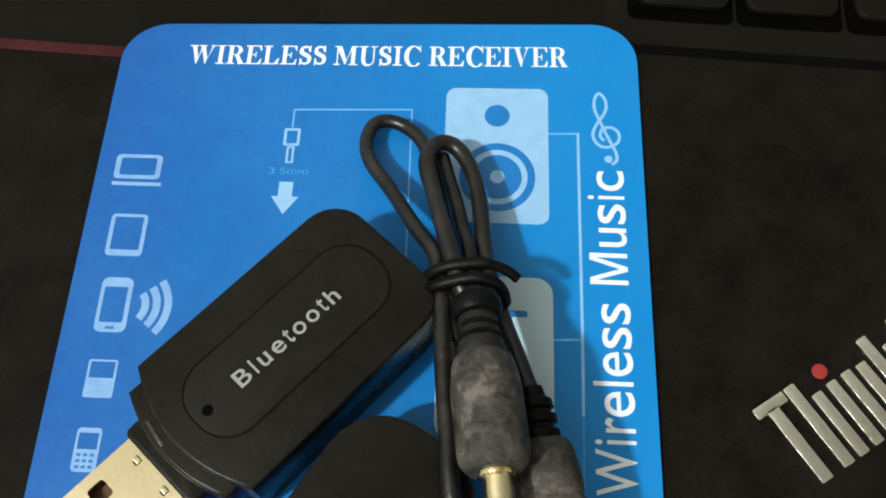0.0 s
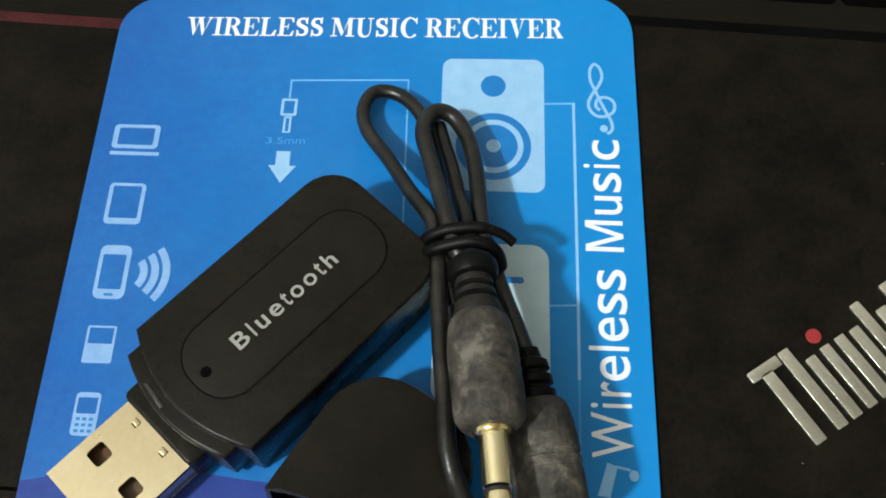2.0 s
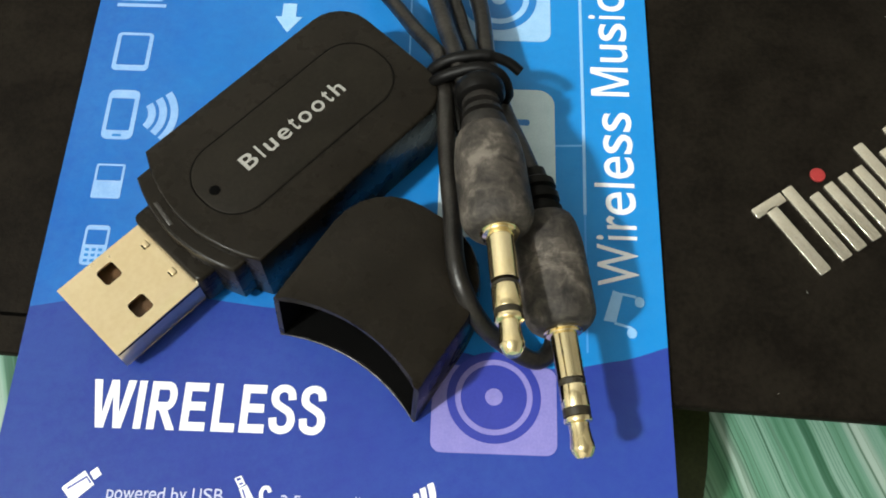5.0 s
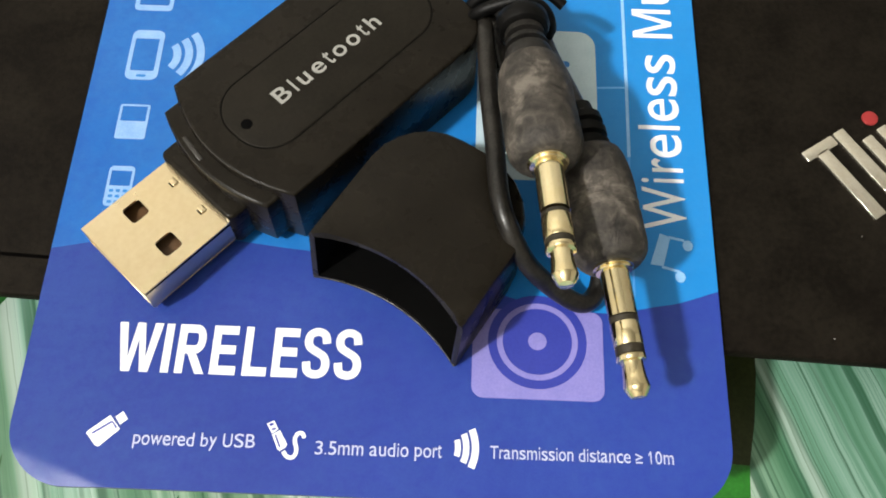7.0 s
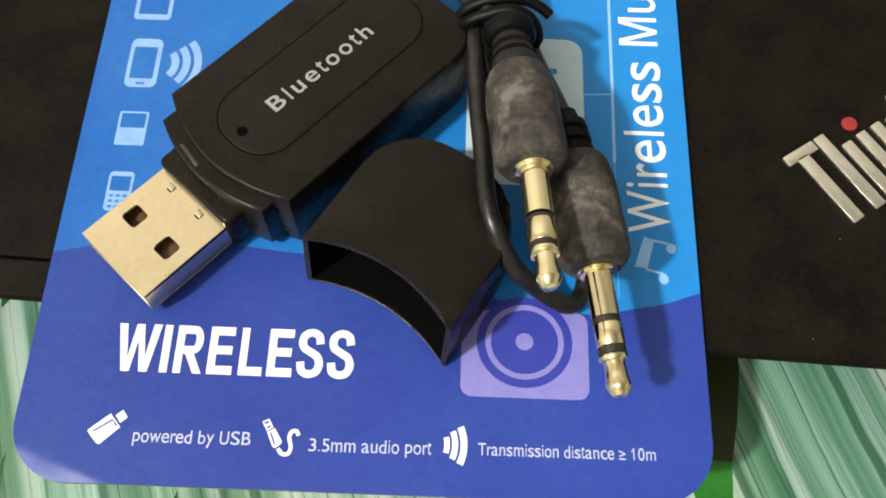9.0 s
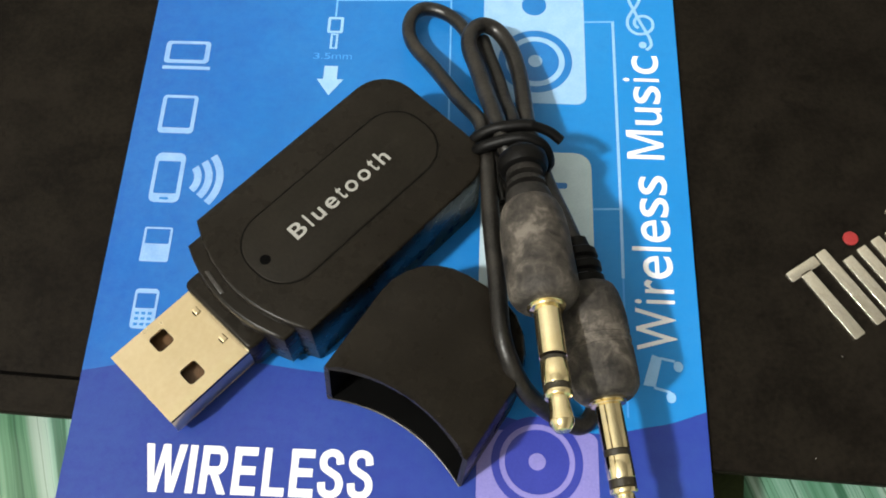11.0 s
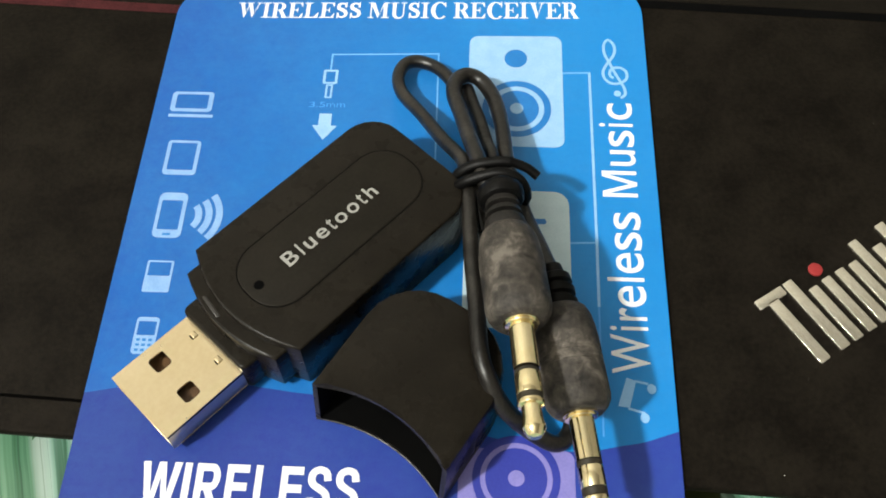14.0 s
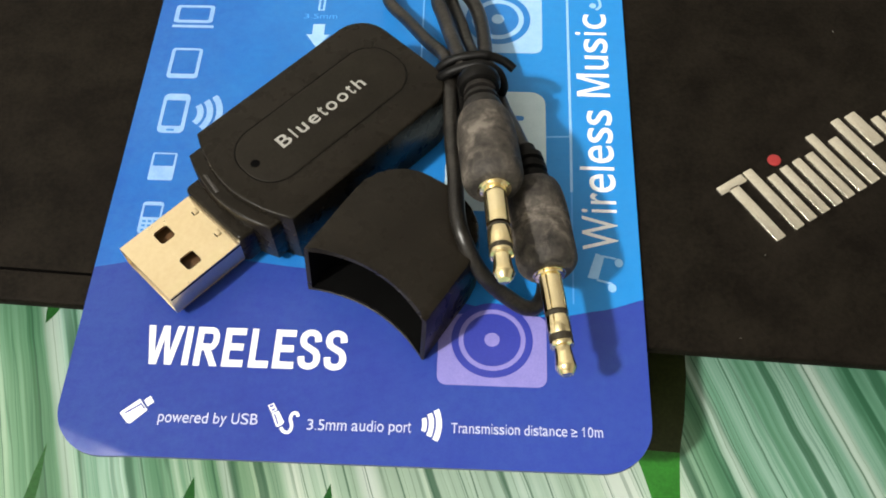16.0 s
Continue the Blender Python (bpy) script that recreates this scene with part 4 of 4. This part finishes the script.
def cap_ring(d):
    half, end, r, rr = 1.05 - d, 2.0 - d, 0.80 - d, 0.98 - d
    k = 12
    pts = [(0.0 + 0.24 * (1 - (2 * i / k - 1) ** 2), half - 2 * half * i / k) for i in range(k + 1)]
    pts += [(end - rr + rr * math.sin(radians(a)), -half + rr - rr * math.cos(radians(a))) for a in range(0, 91, 15)]
    pts += [(end - r + r * math.cos(radians(a)), half - r + r * math.sin(radians(a))) for a in range(0, 91, 15)]
    return pts


H_CAP, T_CAP, K = 1.08, 0.075, 13
bm = bmesh.new()
out = cap_ring(0)
rings = [[(x, y, z) for x, y in (inset(out, d) if d else out)] for z, d in ((0, 0.04), (0.04, 0.0), (H_CAP - 0.07, 0.0), (H_CAP - 0.02, 0.02), (H_CAP, 0.07))]
for r in rings:
    for i in range(K):
        r[i] = (out[i][0] - 0.12 * (1 - r[i][2] / H_CAP), r[i][1], r[i][2])
rows = [[bm.verts.new(p) for p in r] for r in rings]
n = len(out)
for a, b in zip(rows, rows[1:]):
    for i in range(K - 1, n):
        bm.faces.new((a[i], a[(i + 1) % n], b[(i + 1) % n], b[i]))
bm.faces.new(rows[0][::-1])
bm.faces.new(rows[-1])
# hollow inside, open at the bowed mouth
outer_count = len(bm.faces)
inn = cap_ring(T_CAP)
lo = [bm.verts.new((x - (0.105 if i < K else 0), y, T_CAP)) for i, (x, y) in enumerate(inn)]
hi = [bm.verts.new((x, y, H_CAP - T_CAP)) for x, y in inn]
for i in range(K - 1, n):
    bm.faces.new((lo[i], hi[i], hi[(i + 1) % n], lo[(i + 1) % n]))
bm.faces.new(lo)
bm.faces.new(hi[::-1])
for i in range(K - 1):
    bm.faces.new((rows[0][i], rows[0][i + 1], lo[i + 1], lo[i]))
    bm.faces.new((hi[i], hi[i + 1], rows[-1][i + 1], rows[-1][i]))
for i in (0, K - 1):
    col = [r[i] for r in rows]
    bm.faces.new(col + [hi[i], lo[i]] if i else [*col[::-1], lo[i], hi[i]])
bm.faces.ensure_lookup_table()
# inner walls coloured near-black to stand for the shade in the hollow
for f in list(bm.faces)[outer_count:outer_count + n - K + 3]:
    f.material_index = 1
part("cap_shell", bm, [M_PLASTIC, M_HOLE_SHADE], cap)
part("lip", tube([np.array((out[i][0] - 0.124, out[i][1] * 0.985, 0.03)) for i in range(K)], 0.012, 8), M_LIP, cap, "thin glossy lip round the mouth")

# ---- audio lead, bundled with a wire tie, two jack plugs ----
lead = thing("audio_cable", (0, 0, 0.0), 0, "short black audio lead, folded and tied, with two gold jack plugs", "cable")
CR = 0.118
part("cord", tube(spline([(-0.52, 3.3, 0.85), (-0.66, 3.8, 0.98), (-0.80, 4.2, 1.03), (-0.88, 4.5, 0.98), (-1.19, 5.02, 0.75), (-1.55, 5.68, 0.5), (-1.885, 6.22, 0.33), (-1.985, 6.62, 0.26), (-1.90, 6.93, 0.22), (-1.70, 7.035, 0.2), (-1.41, 6.94, 0.2), (-1.16, 6.66, 0.26), (-1.0, 6.3, 0.30), (-0.85, 5.7, 0.36), (-0.68, 5.0, 0.5), (-0.55, 4.4, 0.62), (-0.5, 4.0, 0.65), (-0.48, 3.3, 0.6), (-0.45, 2.4, 0.45)]), 0.108), M_CORD, lead)
part("cord", tube(spline([(-0.3, 3.6, 1.1), (-0.52, 3.95, 1.2), (-0.64, 4.38, 1.15), (-0.79, 4.95, 0.98), (-0.93, 5.51, 0.82), (-1.04, 5.95, 0.68), (-1.02, 6.28, 0.6), (-0.84, 6.49, 0.52), (-0.60, 6.42, 0.46), (-0.395, 6.06, 0.46), (-0.27, 5.48, 0.55), (-0.20, 4.7, 0.72), (-0.12, 4.2, 0.85), (0.06, 3.6, 0.85), (0.26, 3.0, 0.98), (0.44, 2.45, 1.08)]), 0.124), M_CORD, lead)
part("cord", tube(spline([(-0.84, 6.34, 0.36), (-0.74, 5.95, 0.42), (-0.63, 5.53, 0.55), (-0.52, 5.0, 0.7), (-0.42, 4.61, 0.85), (-0.36, 4.1, 0.95), (-0.32, 3.7, 1.1)]), CR), M_CORD, lead)
part("cord", tube(spline([(-0.80, 4.3, 0.95), (-0.77, 4.1, 1.0), (-0.73, 3.52, 1.06), (-0.68, 2.72, 1.14), (-0.60, 1.93, 1.2), (-0.54, 1.29, 1.21), (-0.41, 0.92, 1.1), (-0.18, 0.66, 0.78), (0.18, 0.52, 0.38), (0.54, 0.44, 0.18), (0.74, 0.72, 0.16), (0.70, 1.3, 0.35), (0.55, 2.0, 0.5), (0.3, 2.9, 0.6), (0.0, 3.6, 0.7), (-0.15, 4.2, 0.7)]), CR), M_CORD, lead)
# the tie: two turns round the bundle and a loose tail
TR = lambda t: 0.088 if t < 0.80 else 0.070
bm = tube(spline([(0.02, 4.02, 0.55), (-0.40, 4.05, 0.42), (-0.82, 4.06, 0.50), (-0.99, 4.09, 0.82), (-0.90, 4.13, 1.10), (-0.72, 4.17, 1.24), (-0.50, 4.19, 1.31), (-0.20, 4.20, 1.34), (0.06, 4.15, 1.28), (0.23, 4.06, 1.20)]), TR, 10)
tube(spline([(-0.80, 4.0, 0.5), (-0.96, 3.97, 0.85), (-0.85, 3.93, 1.15), (-0.60, 3.96, 1.29), (-0.30, 3.98, 1.37), (-0.05, 3.92, 1.30), (0.06, 3.82, 1.12), (0.02, 3.78, 0.85), (-0.3, 3.9, 0.5)]), TR, 10, bm)
part("tie", bm, M_TIE, lead, "black wire tie with a loose tail")


def jack_plug(back, front, tip, grip, ribs, groove, flange, thin, sleeve):
    """Grip, ribbed sleeve behind it and the gold four-part contact."""
    back, front, tip = Vector(back), Vector(front), Vector(tip)
    d = (front - back).normalized()
    n = (front - back).length
    body = part("grip", lathe(back, front, [(0, 0.20), (0.015, grip * 0.74), (0.05, grip * 0.82), (0.14, grip * 0.90), (0.32, grip * 0.97), (0.5, grip), (n * 0.45, grip), (n * 0.46, grip - groove), (n * 0.49, grip - groove), (n * 0.50, grip), (n * 0.54, grip), (n * 0.55, grip - groove), (n * 0.58, grip - groove), (n * 0.59, grip), (n - 0.22, grip), (n - 0.14, grip * 0.97), (n - 0.07, grip * 0.88), (n - 0.02, grip * 0.76), (n, 0.3)]), M_GRIP, lead, "scuffed dusty black grip")
    part("strain_relief", lathe(back + d * 0.02, back - d, ribs, 20), sleeve, body, "slotted black sleeve")
    if flange:
        part("flange", lathe(back - d * 0.52, back - d, [(0, 0.24), (0.03, 0.30), (0.10, 0.33), (0.22, 0.32), (0.29, 0.26), (0.32, 0.16)], 20), M_TIE, body, "black rim at the end of the sleeve")
    m = (tip - front).length
    metal = part("contact", lathe(front - d * 0.05, front + (tip - front), [(0, 0.215), (0.05, 0.230), (0.075, 0.230), (0.085, 0.205), (0.10, 0.215), (0.115, 0.208), (0.125, 0.163), (m - 0.86, 0.163)]), M_GOLD, body, "gold contact sleeve")
    q = (tip - front).normalized()
    for a, b in ((m - 0.865 - thin, m - 0.825), (m - 0.53 - thin, m - 0.475)):
        part("insulator", lathe(front + q * a, tip, [(0, 0.158), (b - a, 0.158)]), M_BAND, metal, "black ring")
    part("ring", lathe(front + q * (m - 0.83), tip, [(0, 0.158), (0.01, 0.163), (0.285 - thin, 0.163), (0.295 - thin, 0.158)]), M_GOLD, metal, "gold ring")
    part("tip", lathe(front + q * (m - 0.475), tip, [(0, 0.145), (0.015, 0.163), (0.05, 0.165), (0.07, 0.155), (0.085, 0.120), (0.12, 0.116), (0.24, 0.125), (0.35, 0.142), (0.375, 0.141), (0.435, 0.106), (0.468, 0.08), (0.475, 0.02)]), M_GOLD, metal, "gold tip")


LONG_SLEEVE = [(0, 0.30), (0.05, 0.31), (0.20, 0.275), (0.21, 0.12), (0.27, 0.12), (0.28, 0.265), (0.36, 0.25), (0.37, 0.12), (0.43, 0.12), (0.44, 0.25), (0.54, 0.235), (0.55, 0.12), (0.60, 0.12), (0.61, 0.255), (0.84, 0.25), (0.89, 0.20), (0.94, 0.13)]
SHORT_SLEEVE = [(0, 0.24), (0.04, 0.26), (0.13, 0.26), (0.16, 0.20), (0.20, 0.20), (0.23, 0.25), (0.32, 0.25), (0.35, 0.19), (0.39, 0.19), (0.42, 0.235), (0.52, 0.22), (0.56, 0.16), (0.7, 0.13)]
jack_plug((-0.228, 2.87, 1.565), (-0.05, 1.44, 1.77), (0.09, -0.12, 2.03), 0.43, LONG_SLEEVE, 0.003, True, 0.01, M_RELIEF)
jack_plug((0.517, 1.97, 1.10), (0.737, 0.515, 1.12), (0.953, -0.975, 1.10), 0.43, SHORT_SLEEVE, 0.014, False, 0.035, M_TIE)
